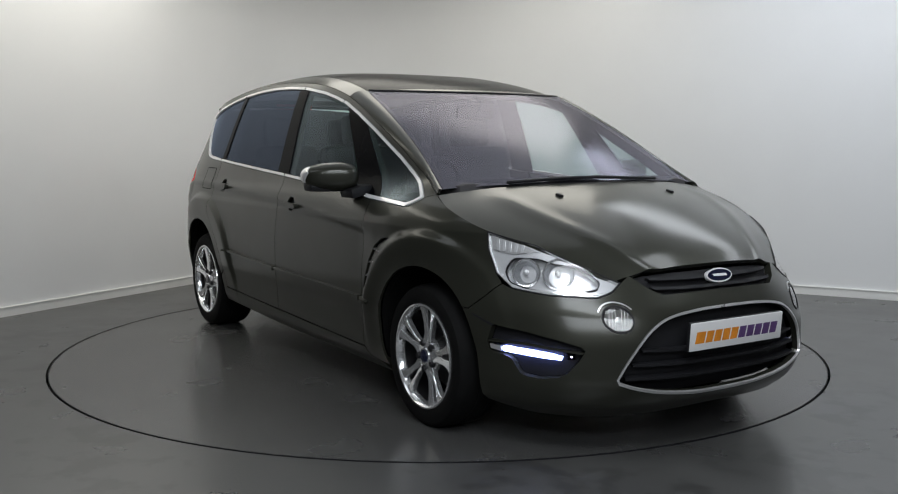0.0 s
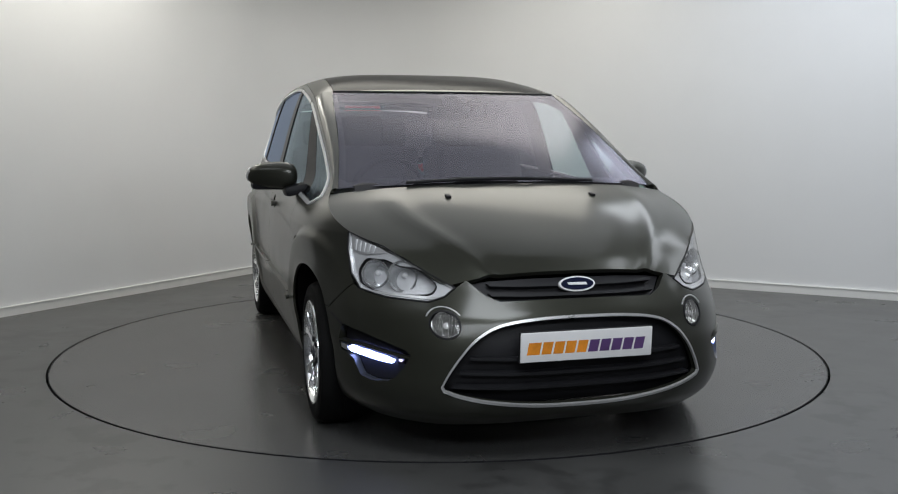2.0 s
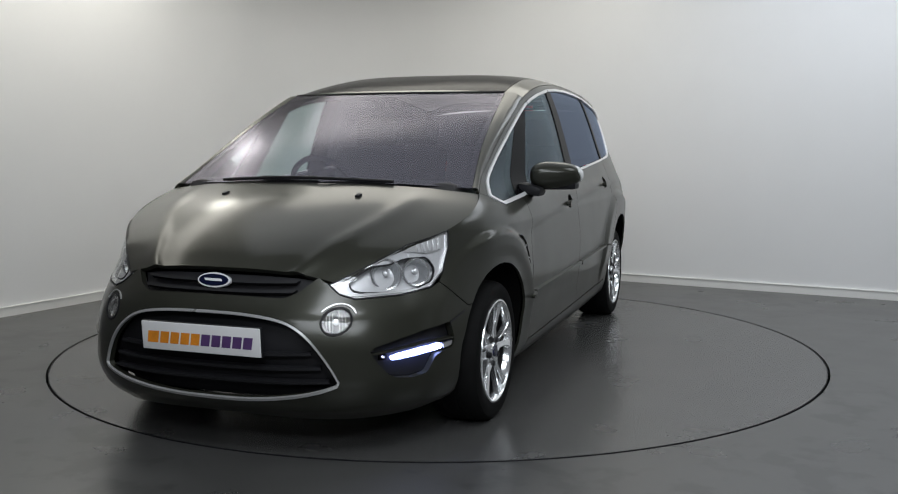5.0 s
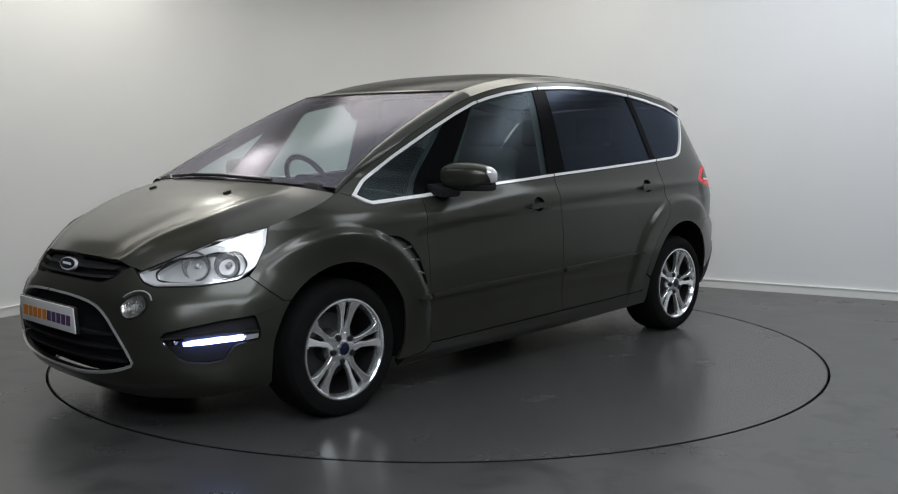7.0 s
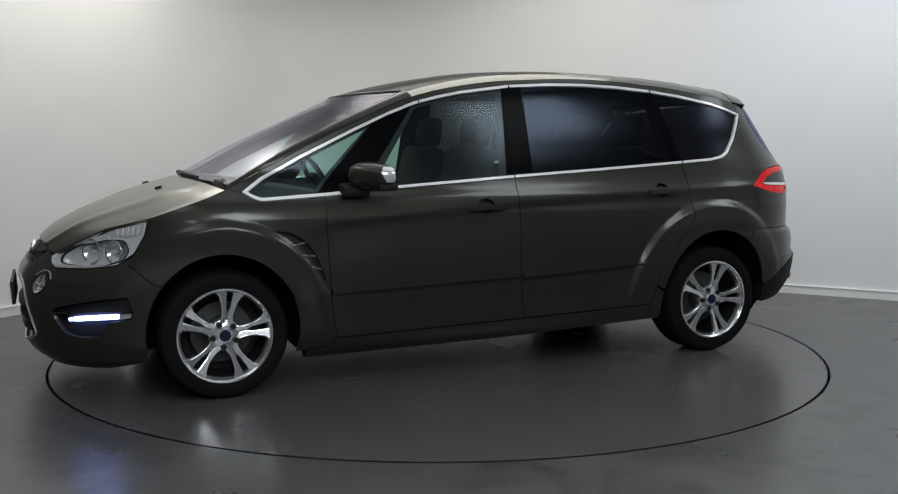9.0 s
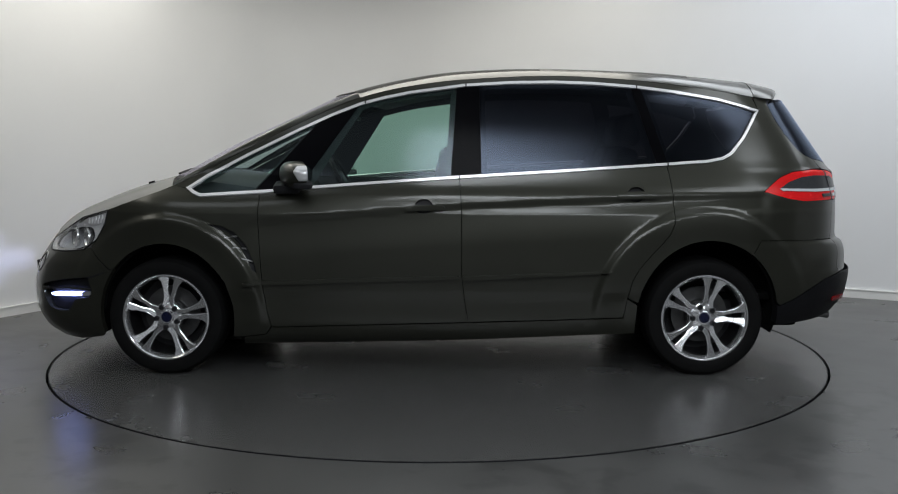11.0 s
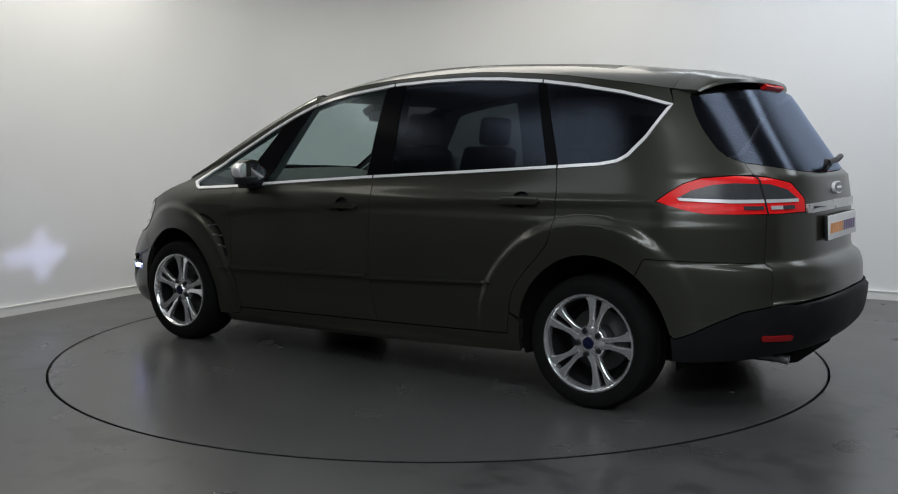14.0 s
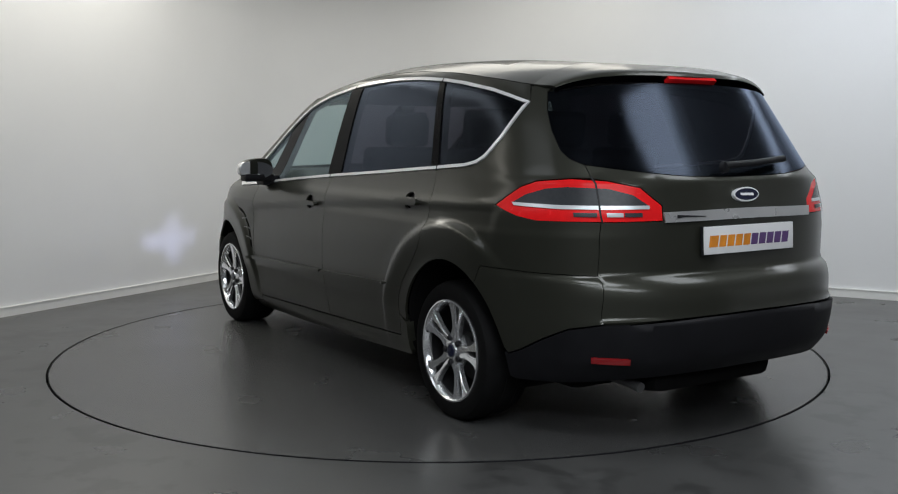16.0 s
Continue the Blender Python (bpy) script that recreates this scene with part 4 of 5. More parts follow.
# ---- top surfaces: lofted between the centre line and an edge ----
def loft(centre, rim, power=2.2, ridge=0.0):
    """A surface over u in 0..1 (front to rear) and v in -1..1 (right to left); centre and rim give points for u."""
    def f(u, v):
        c, e = centre(u), rim(u)
        a = np.abs(v)
        x = c[..., 0] + (e[..., 0] - c[..., 0]) * a ** 2
        z = c[..., 2] + (e[..., 2] - c[..., 2]) * a ** power
        if ridge:
            z = z + ridge * np.exp(-((a - 0.69) / 0.07) ** 2) * (1 - step(u, 0.75, 1.05))
        return np.stack([x, v * e[..., 1], z], -1)
    return f


def line3(pairs):
    t = [p[0] for p in pairs]
    fs = [curve([(a, p[k]) for a, p in zip(t, [q[1] for q in pairs])]) for k in range(3)]
    return lambda u: np.stack([f(u) for f in fs], -1)


def top_sheet(name, f, scale_u, scale_v, u0=0.0, u1=1.0, v0=-1.0, v1=1.0, poly=None, holes=(), **kw):
    g = lambda s, t: f(s / scale_u, t / scale_v)
    flat = lambda pts: np.array([(u * scale_u, v * scale_v) for u, v in pts])
    poly = poly or [(u0, v0), (u1, v0), (u1, v1), (u0, v1)]
    return sheet(name, flat(poly), surf=g, holes=[flat(q) for q in holes], **kw)


skin_edge = lambda x, dz=0.0: shell(s_of_x(x, edge_z(x) + dz), edge_z(x) + dz)
bonnet_c = line3([(0, (2.232, 0, 0.742)), (0.12, (2.155, 0, 0.805)), (0.35, (1.98, 0, 0.893)), (0.65, (1.755, 0, 0.978)), (1.0, (1.515, 0, 1.046))])
bonnet_x = curve([(0, 2.170), (0.25, 2.01), (0.55, 1.752), (0.8, 1.56), (1.0, 1.395)])
bonnet = loft(bonnet_c, lambda u: skin_edge(bonnet_x(u)), 2.8, 0.009)
bonnet_part = part("bonnet", top_sheet("bonnet", bonnet, 0.85, 0.75, gap=0.028, thick=0.02), PAINT, car, "painted bonnet with two soft ridges")
screen_c = line3([(0, (1.505, 0, 1.050)), (0.35, (1.19, 0, 1.222)), (0.65, (0.90, 0, 1.353)), (1.0, (0.61, 0, 1.494))])
screen_e = line3([(0, (1.372, 0.762, 1.026)), (0.35, (1.045, 0.702, 1.217)), (0.65, (0.76, 0.668, 1.359)), (1.0, (0.435, 0.632, 1.499))])
windscreen = loft(screen_c, screen_e, 2.4)
screen_part = part("windscreen", top_sheet("windscreen", windscreen, 1.0, 0.7, u0=0.0, gap=0.04, thick=0.004), SCREEN, car, "large raked windscreen")
border = [(0, -1), (1, -1), (1, 1), (0, 1)]
part("screen_border", top_sheet("screen_border", windscreen, 1.0, 0.7, poly=border, holes=[[(0.055, -0.955), (0.975, -0.96), (0.975, 0.96), (0.055, 0.955)]], off=-0.004, gap=0.05, thick=0), GLOSSBLACK, screen_part, "black printed border")
roof_c = line3([(0, (0.605, 0, 1.498)), (0.08, (0.44, 0, 1.545)), (0.18, (0.23, 0, 1.590)), (0.33, (-0.09, 0, 1.634)), (0.5, (-0.50, 0, 1.650)), (0.75, (-1.12, 0, 1.632)), (1.0, (-1.73, 0, 1.578))])
roof_x = curve([(0, 0.40), (0.33, -0.20), (0.5, -0.54), (0.75, -1.12), (1.0, -1.715)])


def roof_rim(u):
    return skin_edge(roof_x(u))


roof = loft(roof_c, roof_rim, 4.8)
pano = [(0.025, -0.86), (0.52, -0.84), (0.52, 0.84), (0.025, 0.86)]
pano2 = [(0.55, -0.80), (0.86, -0.80), (0.86, 0.80), (0.55, 0.80)]
roof_part = part("roof", top_sheet("roof", roof, 2.4, 0.70, gap=0.035, holes=[pano, pano2]), PAINT, car, "painted roof round a panoramic glass panel")
for q in (pano, pano2):
    part("roof_glass", top_sheet("roof_glass", roof, 2.4, 0.70, poly=q, gap=0.06, thick=0.006), GLOSSBLACK, roof_part, "dark panoramic roof glass")
lining = part("headlining", top_sheet("headlining", roof, 2.4, 0.70, u0=0.03, u1=0.97, v0=-0.93, v1=0.93, off=-0.05, gap=0.12, thick=0), HEADLINING, car, "pale fabric headlining")
for flip in (False, True):
    # the pillar beside the windscreen
    def pillar(u, v, flip=flip):
        e = skin_edge(1.395 + (0.40 - 1.395) * u)
        w = screen_e(u)
        t = (v + 1) / 2
        p = e + (w - e) * t[..., None]
        p[..., 2] += 0.012 * np.sin(math.pi * t)
        p[..., 1] += 0.008 * np.sin(math.pi * t)
        return p
    g = lambda s, t: pillar(s / 1.1, t / 0.05)
    part("windscreen_pillar", sheet("windscreen_pillar", np.array([(0, -0.05), (1.1, -0.05), (1.1, 0.05), (0, 0.05)]), surf=lambda s, t: g(1.1 - s, t), gap=0.03, thick=0.015, flip=flip, margin=0.001), PAINT, car)
    # the rail over the side windows
    n = 40
    top = [(x, float(edge_z(x)) - 0.001) for x in np.linspace(1.385, -1.70, n)]
    rail = np.concatenate([side_of(top, False), side_of(dlo_points[13:] + dlo_points[:1], False)])
    part("side_rail", sheet("side_rail", rail, gap=0.02, flip=flip, thick=0.01, margin=0.001), PAINT, car, "painted rail over the side windows")
    # bright trim and windows
    trim = part("window_trim", sheet("window_trim", dlo, holes=[inset(dlo, 0.014)], off=0.006, gap=0.03, thick=0.014, margin=0.0, flip=flip), CHROME, car, "polished chrome window surround")

    def pane(name, pts, material, label, off=-0.004, host=car, thick=0.004):
        return part(name, sheet(name, side_of(pts), gap=0.04, off=off, thick=thick, flip=flip, margin=0.001), material, host, label)
    k = int(flip)
    pane("quarter_light", [(1.285, 0.990), (1.235, 0.966), (0.955, 0.982), (0.62, 1.345), (0.73, 1.288), (1.01, 1.152), (1.21, 1.048)], GREEN, "small green-tinted quarter light")
    pane("mirror_pillar", [(0.955, 0.980), (0.715, 0.998), (0.405, 1.429), (0.56, 1.366), (0.62, 1.343)], GLOSSBLACK, "black pillar trim")
    pane("side_window", [(0.715, 0.998), (0.30, 1.030), (-0.085, 1.056), (-0.115, 1.520), (0.13, 1.488), (0.27, 1.460), (0.405, 1.429)], GREEN, "green-tinted door window", host=doors[0][k])
    pane("door_pillar", [(-0.085, 1.056), (-0.245, 1.066), (-0.235, 1.532), (-0.16, 1.526), (-0.115, 1.520)], GLOSSBLACK, "black door pillar", off=0.001)
    pane("side_window", [(-0.245, 1.066), (-0.67, 1.091), (-1.165, 1.122), (-1.045, 1.519), (-0.85, 1.535), (-0.63, 1.543), (-0.40, 1.540), (-0.235, 1.532)], PRIVACY, "dark tinted rear door window", host=doors[1][k])
    pane("door_pillar", [(-1.165, 1.122), (-1.225, 1.125), (-1.095, 1.514), (-1.045, 1.519)], GLOSSBLACK, "black door pillar", off=0.001)
    pane("quarter_window", [(-1.225, 1.125), (-1.44, 1.141), (-1.51, 1.155), (-1.555, 1.180), (-1.62, 1.26), (-1.705, 1.396), (-1.61, 1.421), (-1.50, 1.450), (-1.28, 1.489), (-1.095, 1.514)], PRIVACY, "dark tinted rear quarter window")

    for pts in ([(1.00, 0.965), (0.67, 0.985), (0.37, 1.44), (0.60, 1.375)], [(-0.055, 1.045), (-0.28, 1.06), (-0.265, 1.545), (-0.085, 1.535)],
                [(-1.135, 1.11), (-1.255, 1.115), (-1.125, 1.52), (-1.015, 1.53)]):
        pane("pillar_trim", pts, TRIM, "dark inner pillar trim", off=-0.028, thick=0)
    part("roof_edge_trim", sheet("roof_edge_trim", np.concatenate([side_of([(x, float(edge_z(x)) - 0.004) for x in np.linspace(1.30, -1.70, 30)], False), side_of([(x, z - 0.030) for x, z in dlo_points[13:]], False)]),
         gap=0.05, off=-0.026, thick=0, flip=flip), TRIM, car, "dark trim inside the roof edge")
    # dark joints in the bright trim
    for x, z in JOINTS:
        joint = side_of([(x + 0.0035, z - 0.010), (x + 0.0035, z + 0.010), (x - 0.0035, z + 0.010), (x - 0.0035, z - 0.010)])
        part("joint", sheet("joint", joint, off=0.0072, gap=0.03, thick=0.004, flip=flip, margin=0), BLACK, trim)

# black seal along the top of the windscreen
part("screen_seal", tube([windscreen(np.array(1.0), np.array(v)) + (-0.004, 0, 0.002) for v in np.linspace(-0.99, 0.99, 24)], 0.006, 8), BLACK, screen_part, "black rubber seal")

# roof spoiler
spo_a = line3([(0, (-1.735, 0, 1.579)), (0.6, (-1.885, 0, 1.552)), (0.92, (-1.968, 0, 1.527)), (1.0, (-1.976, 0, 1.512))])
spo_b = line3([(0, (-1.715, 0.664, 1.474)), (0.6, (-1.765, 0.660, 1.468)), (0.92, (-1.822, 0.640, 1.462)), (1.0, (-1.828, 0.636, 1.455))])
spoiler = part("spoiler", top_sheet("spoiler", loft(spo_a, spo_b, 4.8), 0.33, 0.66, gap=0.025, thick=0.012), PAINT, car, "body-coloured roof spoiler with a red brake light")
low_a = line3([(0, (-1.974, 0, 1.511)), (1.0, (-1.935, 0, 1.484))])
low_b = line3([(0, (-1.826, 0.636, 1.455)), (1.0, (-1.80, 0.630, 1.435))])
part("spoiler_underside", top_sheet("spoiler_underside", loft(low_a, low_b, 4.8), 0.08, 0.66, gap=0.03, thick=0), GLOSSBLACK, spoiler)
brake = part("brake_light", sheet("brake_light", both_ways(np.array([(SR, 1.527), (SR + 0.084, 1.525), (SR + 0.088, 1.502), (SR, 1.502)]), SR), surf=lambda s, z: shell(s, z) + np.array([-0.028, 0, -0.004]), gap=0.03, thick=0.03), RED, spoiler, "red high-level brake light")


# wheels
def build_wheel():
    """Alloy wheel with five split spokes, hub face at y = 0, outside towards +y."""
    R = 0.313
    tyre = lathe([(0.222, -0.005), (0.230, 0.004), (0.246, 0.008), (0.272, 0.010), (0.294, 0.003), (0.305, -0.012), (0.311, -0.030), (R, -0.060), (0.3125, -0.085), (0.310, -0.088), (0.310, -0.094), (0.3125, -0.097), (R, -0.135), (0.3125, -0.150), (0.310, -0.153), (0.310, -0.159), (0.3125, -0.162), (R, -0.185), (0.305, -0.212), (0.294, -0.226), (0.270, -0.232), (0.225, -0.222)], 72)
    w = part("wheel", lathe([(0.231, 0.002), (0.229, 0.009), (0.222, 0.010), (0.214, 0.002), (0.208, -0.016), (0.203, -0.06), (0.198, -0.19), (0.222, -0.222), (0.228, -0.22), (0.212, -0.19), (0.216, -0.06), (0.224, -0.012), (0.231, 0.002)], 64), ALLOY, None, "silver alloy wheel with five split spokes")
    part("tyre", tyre, RUBBER, w, "black rubber tyre")
    part("barrel", lathe([(0.2015, -0.025), (0.200, -0.06), (0.195, -0.185), (0.10, -0.19), (0.001, -0.19)], 48), ALLOYSHADE, w, "shaded inner barrel")
    hub = lathe([(0.001, -0.004), (0.034, -0.004), (0.038, -0.010), (0.060, -0.014), (0.076, -0.022), (0.082, -0.04), (0.07, -0.08), (0.001, -0.08)], 40)
    part("hub", hub, ALLOY, w)
    for k in range(5):
        a = 90 + 72 * k

        def spoke(sign):
            pts = [(0.050, sign * 0.004), (0.050, sign * 0.034), (0.10, sign * 0.026), (0.150, sign * 0.036), (0.185, sign * 0.050), (0.211, sign * 0.076), (0.214, sign * 0.058), (0.2195, sign * 0.034), (0.2205, sign * 0.015), (0.185, sign * 0.014), (0.130, sign * 0.0100), (0.108, sign * 0.0012)]
            pts = pts if sign > 0 else pts[::-1]
            bm = prism(pts, 0.030, None, 0.0045)
            for v in bm.verts:
                # dish towards the hub
                r = math.hypot(v.co.x, v.co.z)
                if v.co.y > 0.02:
                    v.co.y -= 0.011 * max(0.0, 1 - abs(v.co.z) / 0.03)
                v.co.y += -0.034 + 0.012 * ((r - 0.05) / 0.17) ** 2 - 0.004
            bm.transform(pose(0, 0, 0, 0, -a, 0))
            return bm
        part("spoke", join(spoke(1), spoke(-1)), ALLOY, w)
        nut = lathe([(0.001, 0.004), (0.011, 0.004), (0.0128, 0.0), (0.0128, -0.02), (0.0001, -0.02)], 12)
        nut.transform(pose(0.058 * math.cos(radians(a + 36)), -0.006, 0.058 * math.sin(radians(a + 36))))
        part("lug_nut", nut, BLACK, w, "dark lug nut")
        well = lathe([(0.0135, 0.0005), (0.0155, 0.0005), (0.0155, -0.01), (0.0135, -0.01)], 16)
        well.transform(pose(0.058 * math.cos(radians(a + 36)), -0.010, 0.058 * math.sin(radians(a + 36))))
        part("nut_well", well, ALLOYSHADE, w)
    part("centre_cap", lathe([(0.001, 0.0015), (0.026, 0.0005), (0.028, -0.002), (0.028, -0.02), (0.001, -0.02)], 32), BLUE, w, "dark blue centre cap")
    part("brake_disc", lathe([(0.001, -0.10), (0.075, -0.10), (0.080, -0.125), (0.150, -0.125), (0.150, -0.15), (0.001, -0.15)], 40), BRAKE, w, "grey steel brake disc")
    part("valve", tube([(0.205, 0.002, 0.010), (0.190, 0.010, 0.010)], 0.004, 8), BLACK, w)
    return w


wheel = build_wheel()
wheel.parent = car
wheel.matrix_basis = pose(AXLE_F, 0.893, HUB_Z - 0.003, 0, -8, 0)
for ax, y, turn, rot in ((AXLE_R, 0.893, 0, -14), (AXLE_F, -0.893, 180, 10), (AXLE_R, -0.893, 180, 5)):
    copy_thing(wheel, pose(ax, y, HUB_Z - 0.003, 0, rot if turn == 0 else -rot, turn))

# arch linings and floor pan
for ax, r in ((AXLE_F, ARCH_F + 0.006), (-1.440, ARCH_R + 0.006)):
    for sg in (1, -1):
        bm = bmesh.new()
        ring_a, ring_b = [], []
        for k in range(25):
            a = math.pi * (-0.08 + 1.16 * k / 24)
            x, z = ax + r * math.cos(a), HUB_Z + 1.09 * r * math.sin(a)
            s = float(s_of_x(x, z))
            ring_a.append(bm.verts.new((x, sg * (abs(float(shell(s, z)[1])) - 0.022), z)))
            ring_b.append(bm.verts.new((x, sg * 0.60, z)))
        for k in range(24):
            bm.faces.new((ring_a[k], ring_a[k + 1], ring_b[k + 1], ring_b[k]))
        bm.faces.new(ring_b)
        part("arch_lining", smooth(bm, 60), DARK, car, "black wheel arch lining")
part("floor_pan", box(3.9, 1.30, 0.10, pose(-0.05, 0, 0.27), 0.03), DARK, car, "dark underbody")
part("floor_pan", box(1.95, 1.68, 0.10, pose(0.0, 0, 0.27), 0.03), DARK, car, "dark underbody")
part("exhaust", tube([(-2.0, 0.50, 0.275), (-2.16, 0.50, 0.270), (-2.225, 0.50, 0.260)], 0.021, 16), STEEL, car, "polished exhaust tip")
part("silencer", box(0.5, 0.7, 0.16, pose(-2.0, 0.1, 0.30), 0.06), DARK, car, "dark silencer box")

# door mirrors
for sg in (1, -1):
    bm = bmesh.new()
    bmesh.ops.create_uvsphere(bm, u_segments=64, v_segments=44, radius=1)
    for v in bm.verts:
        c = v.co
        c.x, c.y, c.z = math.copysign(abs(c.x) ** 0.75, c.x), math.copysign(abs(c.y) ** 0.75, c.y), math.copysign(abs(c.z) ** 0.8, c.z)
        taper = 1 - 0.16 * c.y
        c.x, c.y, c.z = c.x * 0.080 * taper, c.y * 0.122, c.z * 0.066 * taper
        if c.x < -0.03:
            c.x = -0.03 + (c.x + 0.03) * 0.15
        c.x -= 0.34 * (c.y + 0.125)
    ind = bm.copy()
    for co, no in (((0, 0.05, 0), (0, -1, 0)), ((0, 0, -0.030), (0, 0, -1)), ((0, 0, 0.046), (0, 0, 1)), ((-0.116, 0, 0), (-1, 0, 0)), ((-0.040, 0, 0.016), (1, 0, 0.6)), ((-0.040, 0, 0.016), (1, 0, -0.6))):
        bmesh.ops.bisect_plane(ind, geom=ind.verts[:] + ind.edges[:] + ind.faces[:], plane_co=co, plane_no=no, clear_outer=True)
    ind.transform(Matrix.Diagonal((1.03, 1.03, 1.03, 1)))
    smooth(ind, 60)
    bmesh.ops.solidify(ind, geom=ind.faces[:], thickness=0.005)
    for b in (bm, ind):
        b.transform(Matrix.Diagonal((1, sg, 1, 1)))
        bmesh.ops.recalc_face_normals(b, faces=b.faces[:])
    ind.transform(pose(0.745, sg * 0.985, 1.068))
    bm.transform(pose(0.745, sg * 0.985, 1.068))
    mirror = part("door_mirror", smooth(bm, 60), PAINT, car, "body-coloured door mirror with a clear indicator")
    bm = box(0.10, 0.22, 0.045, None, 0.02)
    for v in bm.verts:
        v.co.x -= 0.34 * (sg * v.co.y + 0.12)
    bm.transform(pose(0.732, sg * 0.975, 1.018))
    part("mirror_base", bm, BLACK, mirror, "black lower casing")
    part("mirror_foot", box(0.14, 0.12, 0.05, pose(0.77, sg * 0.875, 0.998, sg * -12), 0.02), BLACK, mirror, "black mirror foot")
    bm = bmesh.new()
    bmesh.ops.create_circle(bm, cap_ends=True, radius=1, segments=32)
    bm.transform(pose(0.668, sg * 0.985, 1.062, 0, -90, sg * -18) @ Matrix.Diagonal((0.052, 0.096, 1, 1)))
    part("mirror_glass", bm, MIRROR, mirror, "mirror glass")
    part("indicator", ind, REFLECT, mirror, "clear indicator lens")


# number plates with the dealer's print as plain bars
def plate(x, z, tilt, facing, label):
    m = pose(x, 0, z, 0, 0, facing) @ pose(0, 0, 0, 0, tilt, 0) @ pose(0, 0, 0, 0, 0, 90)
    p = part("number_plate", box(0.53, 0.010, 0.112, m, 0.004), WHITE, car, label)
    part("backing", box(0.535, 0.016, 0.116, m @ pose(0, 0.008, 0), 0.004), BLACK, p)
    xs = -0.238
    for k in range(10):
        wide = 0.052 if k == 0 else 0.041
        bar_m = m @ pose(xs + wide / 2, -0.0058, -0.004)
        part("print_bar", prism([(-wide / 2 - 0.003, -0.023), (wide / 2 - 0.006, -0.023), (wide / 2 + 0.003, 0.023), (-wide / 2 + 0.005, 0.023)], 0.002, bar_m), ORANGE if k < 5 else PURPLE, p, "orange print bar" if k < 5 else "dark purple print bar")
        xs += wide + 0.0055
    return p


plate(2.372, 0.482, 4, 0, "white number plate with orange and purple bars")
plate(-2.314, 0.842, -3, 180, "white number plate with orange and purple bars")

# wipers and jets
for v0, v1, v2 in ((0.55, 0.1, -0.33), (-0.62, -0.25, 0.06)):
    line = [windscreen(np.array(u), np.array(v)) + (0.004, 0, h) for u, v, h in ((0.002, v0, 0.010), (0.010, v1, 0.014), (0.022, v2, 0.010))]
    part("wiper", tube(line, 0.0075, 8), BLACK, car, "black windscreen wiper")
for y in (0.335, -0.335):
    part("washer_jet", box(0.035, 0.022, 0.014, pose(1.655, y, 1.001, 0, 16), 0.005), BLACK, bonnet_part, "black washer jet")
rear_wiper = part("rear_wiper", tube([(-2.262, 0.10, 1.139), (-2.254, -0.10, 1.148), (-2.225, -0.30, 1.162)], 0.014, 8), BLACK, tailgate, "black rear wiper")
part("wiper_pivot", lathe([(0.001, 0.02), (0.022, 0.016), (0.026, 0.0), (0.001, 0.0)], 16), BLACK, tailgate).matrix_basis = pose(-2.245, 0.09, 1.130, 0, 0, 90)

# cabin
dash = box(0.55, 1.42, 0.16, pose(1.16, 0, 0.945, 0, -8), 0.06)
part("dashboard", dash, TRIM, car, "dark dashboard")
part("dashboard_face", box(0.25, 1.40, 0.38, pose(0.90, 0, 0.78, 0, 12), 0.06), TRIM, car, "dark dashboard")
ringpts = [(0.185 * math.cos(a), 0.185 * math.sin(a)) for a in np.linspace(0, 2 * math.pi, 33)]
wm = pose(0.62, -0.37, 0.985, 0, -62, 0)
steer = part("steering_wheel", tube([wm @ Vector((a, b, 0)) for a, b in ringpts], 0.016, 8), BLACK, car, "black steering wheel")
part("airbag", box(0.14, 0.15, 0.05, wm @ pose(0, 0, -0.015), 0.02), BLACK, steer)
part("wheel_spoke", box(0.05, 0.34, 0.02, wm @ pose(0, 0, -0.01), 0.008), BLACK, steer)


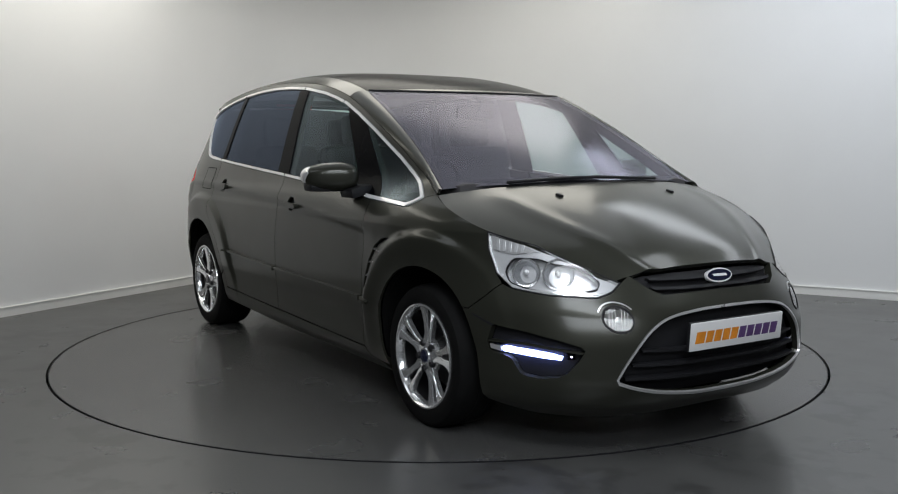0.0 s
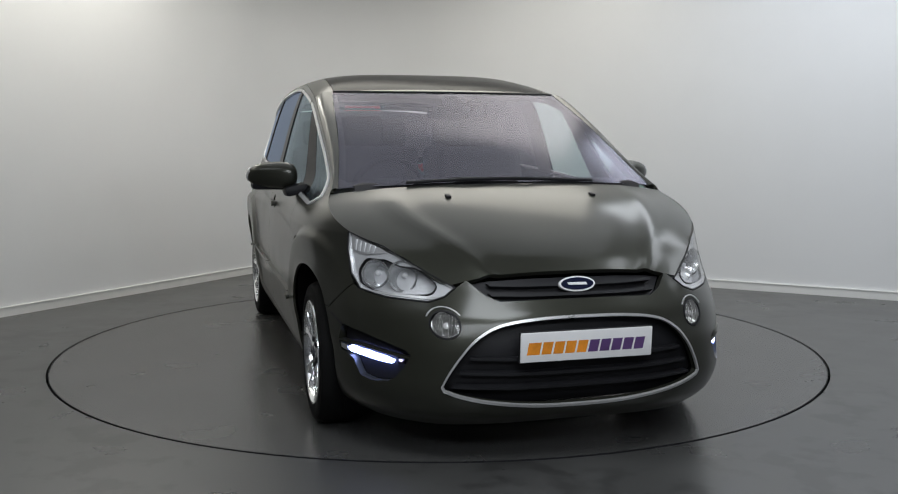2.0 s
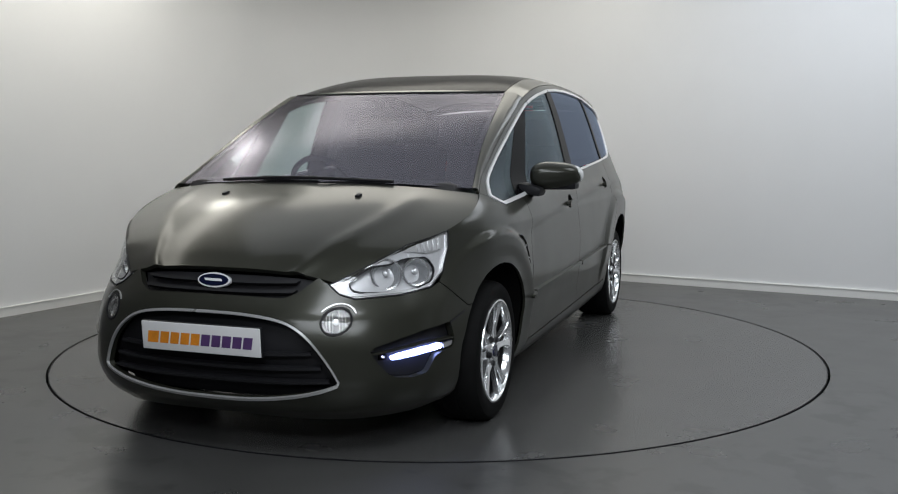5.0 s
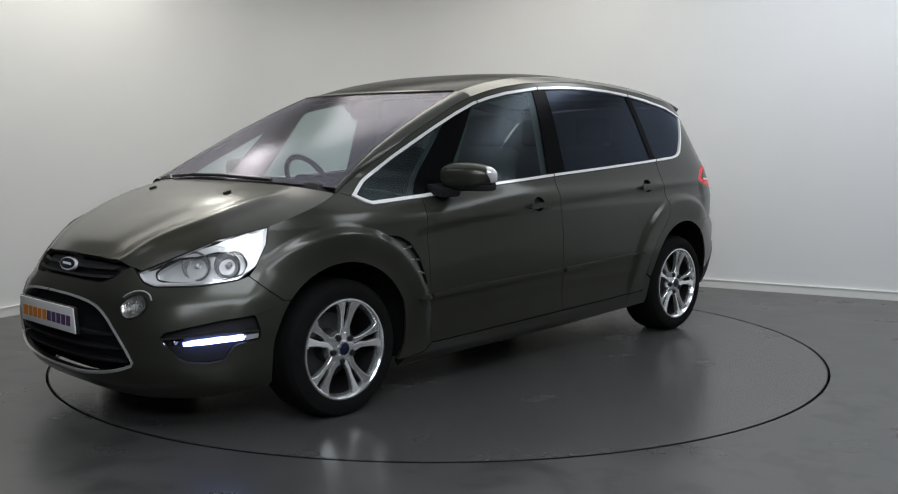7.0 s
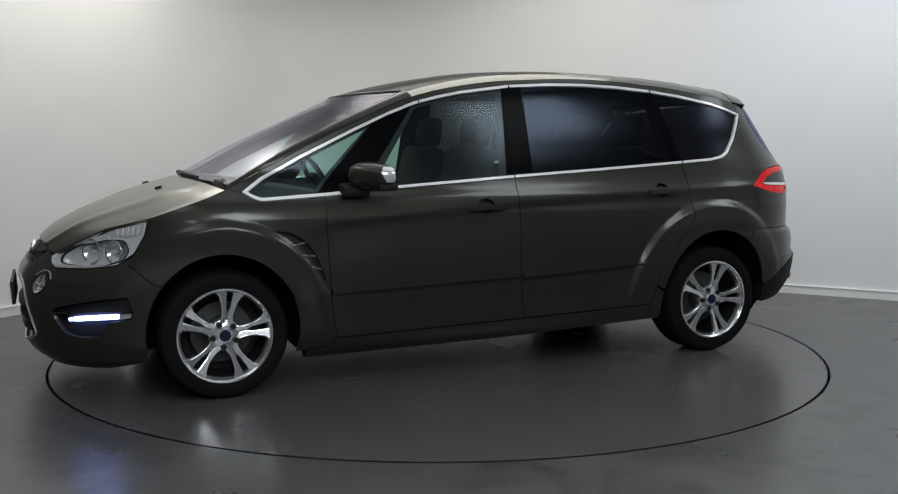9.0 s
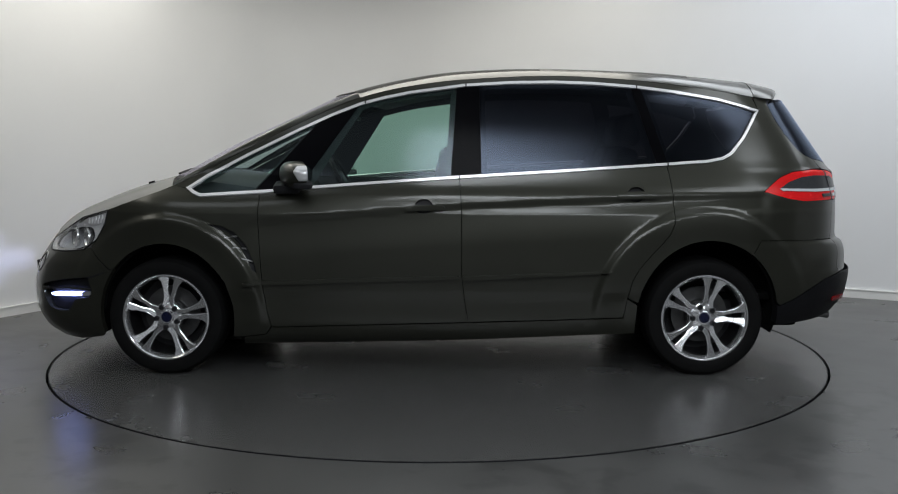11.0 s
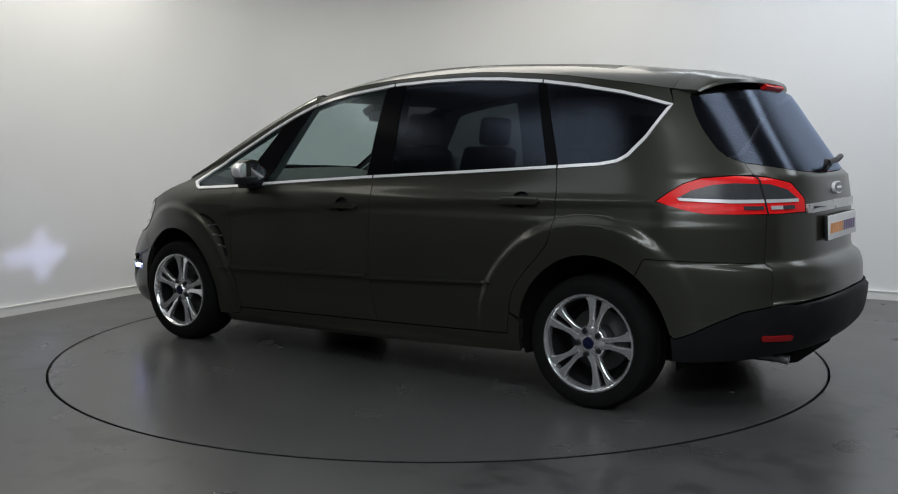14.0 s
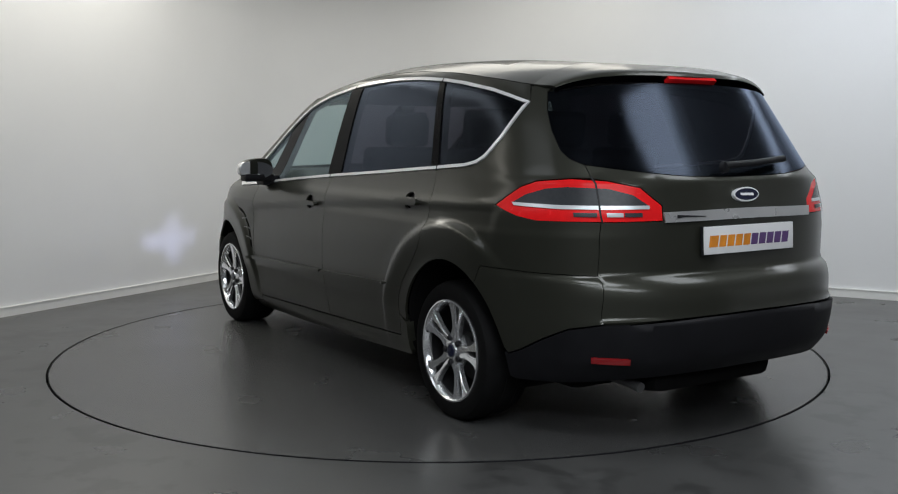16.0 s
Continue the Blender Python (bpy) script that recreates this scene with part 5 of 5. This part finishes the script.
def seat(x, y, wide, kind):
    s = part(kind, box(0.50, wide, 0.16, pose(x, y, 0.56, 0, -8), 0.06, 3), CLOTH, car, "dark cloth seat")
    part("backrest", box(0.13, wide * 0.96, 0.62, pose(x - 0.30, y, 0.90, 0, -14), 0.055, 3), CLOTH, s)
    part("headrest", box(0.10, 0.26, 0.18, pose(x - 0.40, y, 1.30, 0, -8), 0.045, 3), CLOTH, s)
    for dy in (0.06, -0.06):
        part("headrest_post", tube([(x - 0.37, y + dy, 1.15), (x - 0.395, y + dy, 1.26)], 0.006, 8), STEEL, s)
    return s


for y in (0.37, -0.37):
    seat(0.28, y, 0.52, "front_seat")
for y in (0.46, 0.0, -0.46):
    seat(-0.68, y, 0.43, "rear_seat")
part("cabin_mirror", box(0.03, 0.24, 0.065, pose(0.50, 0, 1.395, 0, 10), 0.012), BLACK, car, "black rear-view mirror")
part("mirror_mount", box(0.10, 0.10, 0.05, pose(0.57, 0, 1.440, 0, 25), 0.015), BLACK, car)
part("load_cover", box(0.95, 1.25, 0.03, pose(-1.65, 0, 0.98), 0.01), TRIM, car, "dark load cover")
part("cabin_floor", box(3.0, 1.45, 0.04, pose(-0.4, 0, 0.40), 0.01), DARK, car)
for sg in (1, -1):
    part("door_lining", box(1.78, 0.05, 0.56, pose(-0.03, sg * 0.80, 0.72), 0.02), TRIM, car, "dark door lining")
part("bulkhead", box(0.04, 1.4, 0.60, pose(1.33, 0, 0.66), 0.01), DARK, car)
part("nose_filler", box(0.55, 1.0, 0.40, pose(1.88, 0, 0.45), 0.1), DARK, car)

for ob in car.children:
    ob.matrix_basis = base @ ob.matrix_basis

# ---- what moves ----
TURN = [(0, -57.97), (0.5, -59.8), (1.0, -63.4), (1.5, -68.6), (2.0, -74.55), (2.5, -80.5), (3.0, -86.55), (3.5, -92.5), (4.0, -98.55), (6.5, -128.35), (7.5, -140.2), (8.5, -152.0), (9.0, -157.9), (11.5, -186.85), (12.5, -198.3), (13.5, -209.75), (14.5, -221.25), (15.5, -232.8), (16.0, -238.65)]


def motions():
    """The turntable carries the car round at a steady pace after a gentle start."""
    walk(car, [(t, pose(0, 0, 0, 0, 0, a)) for t, a in TURN])
    walk(turntable, [(t, pose(0, 0, 0, 0, 0, a)) for t, a in TURN])


motions()
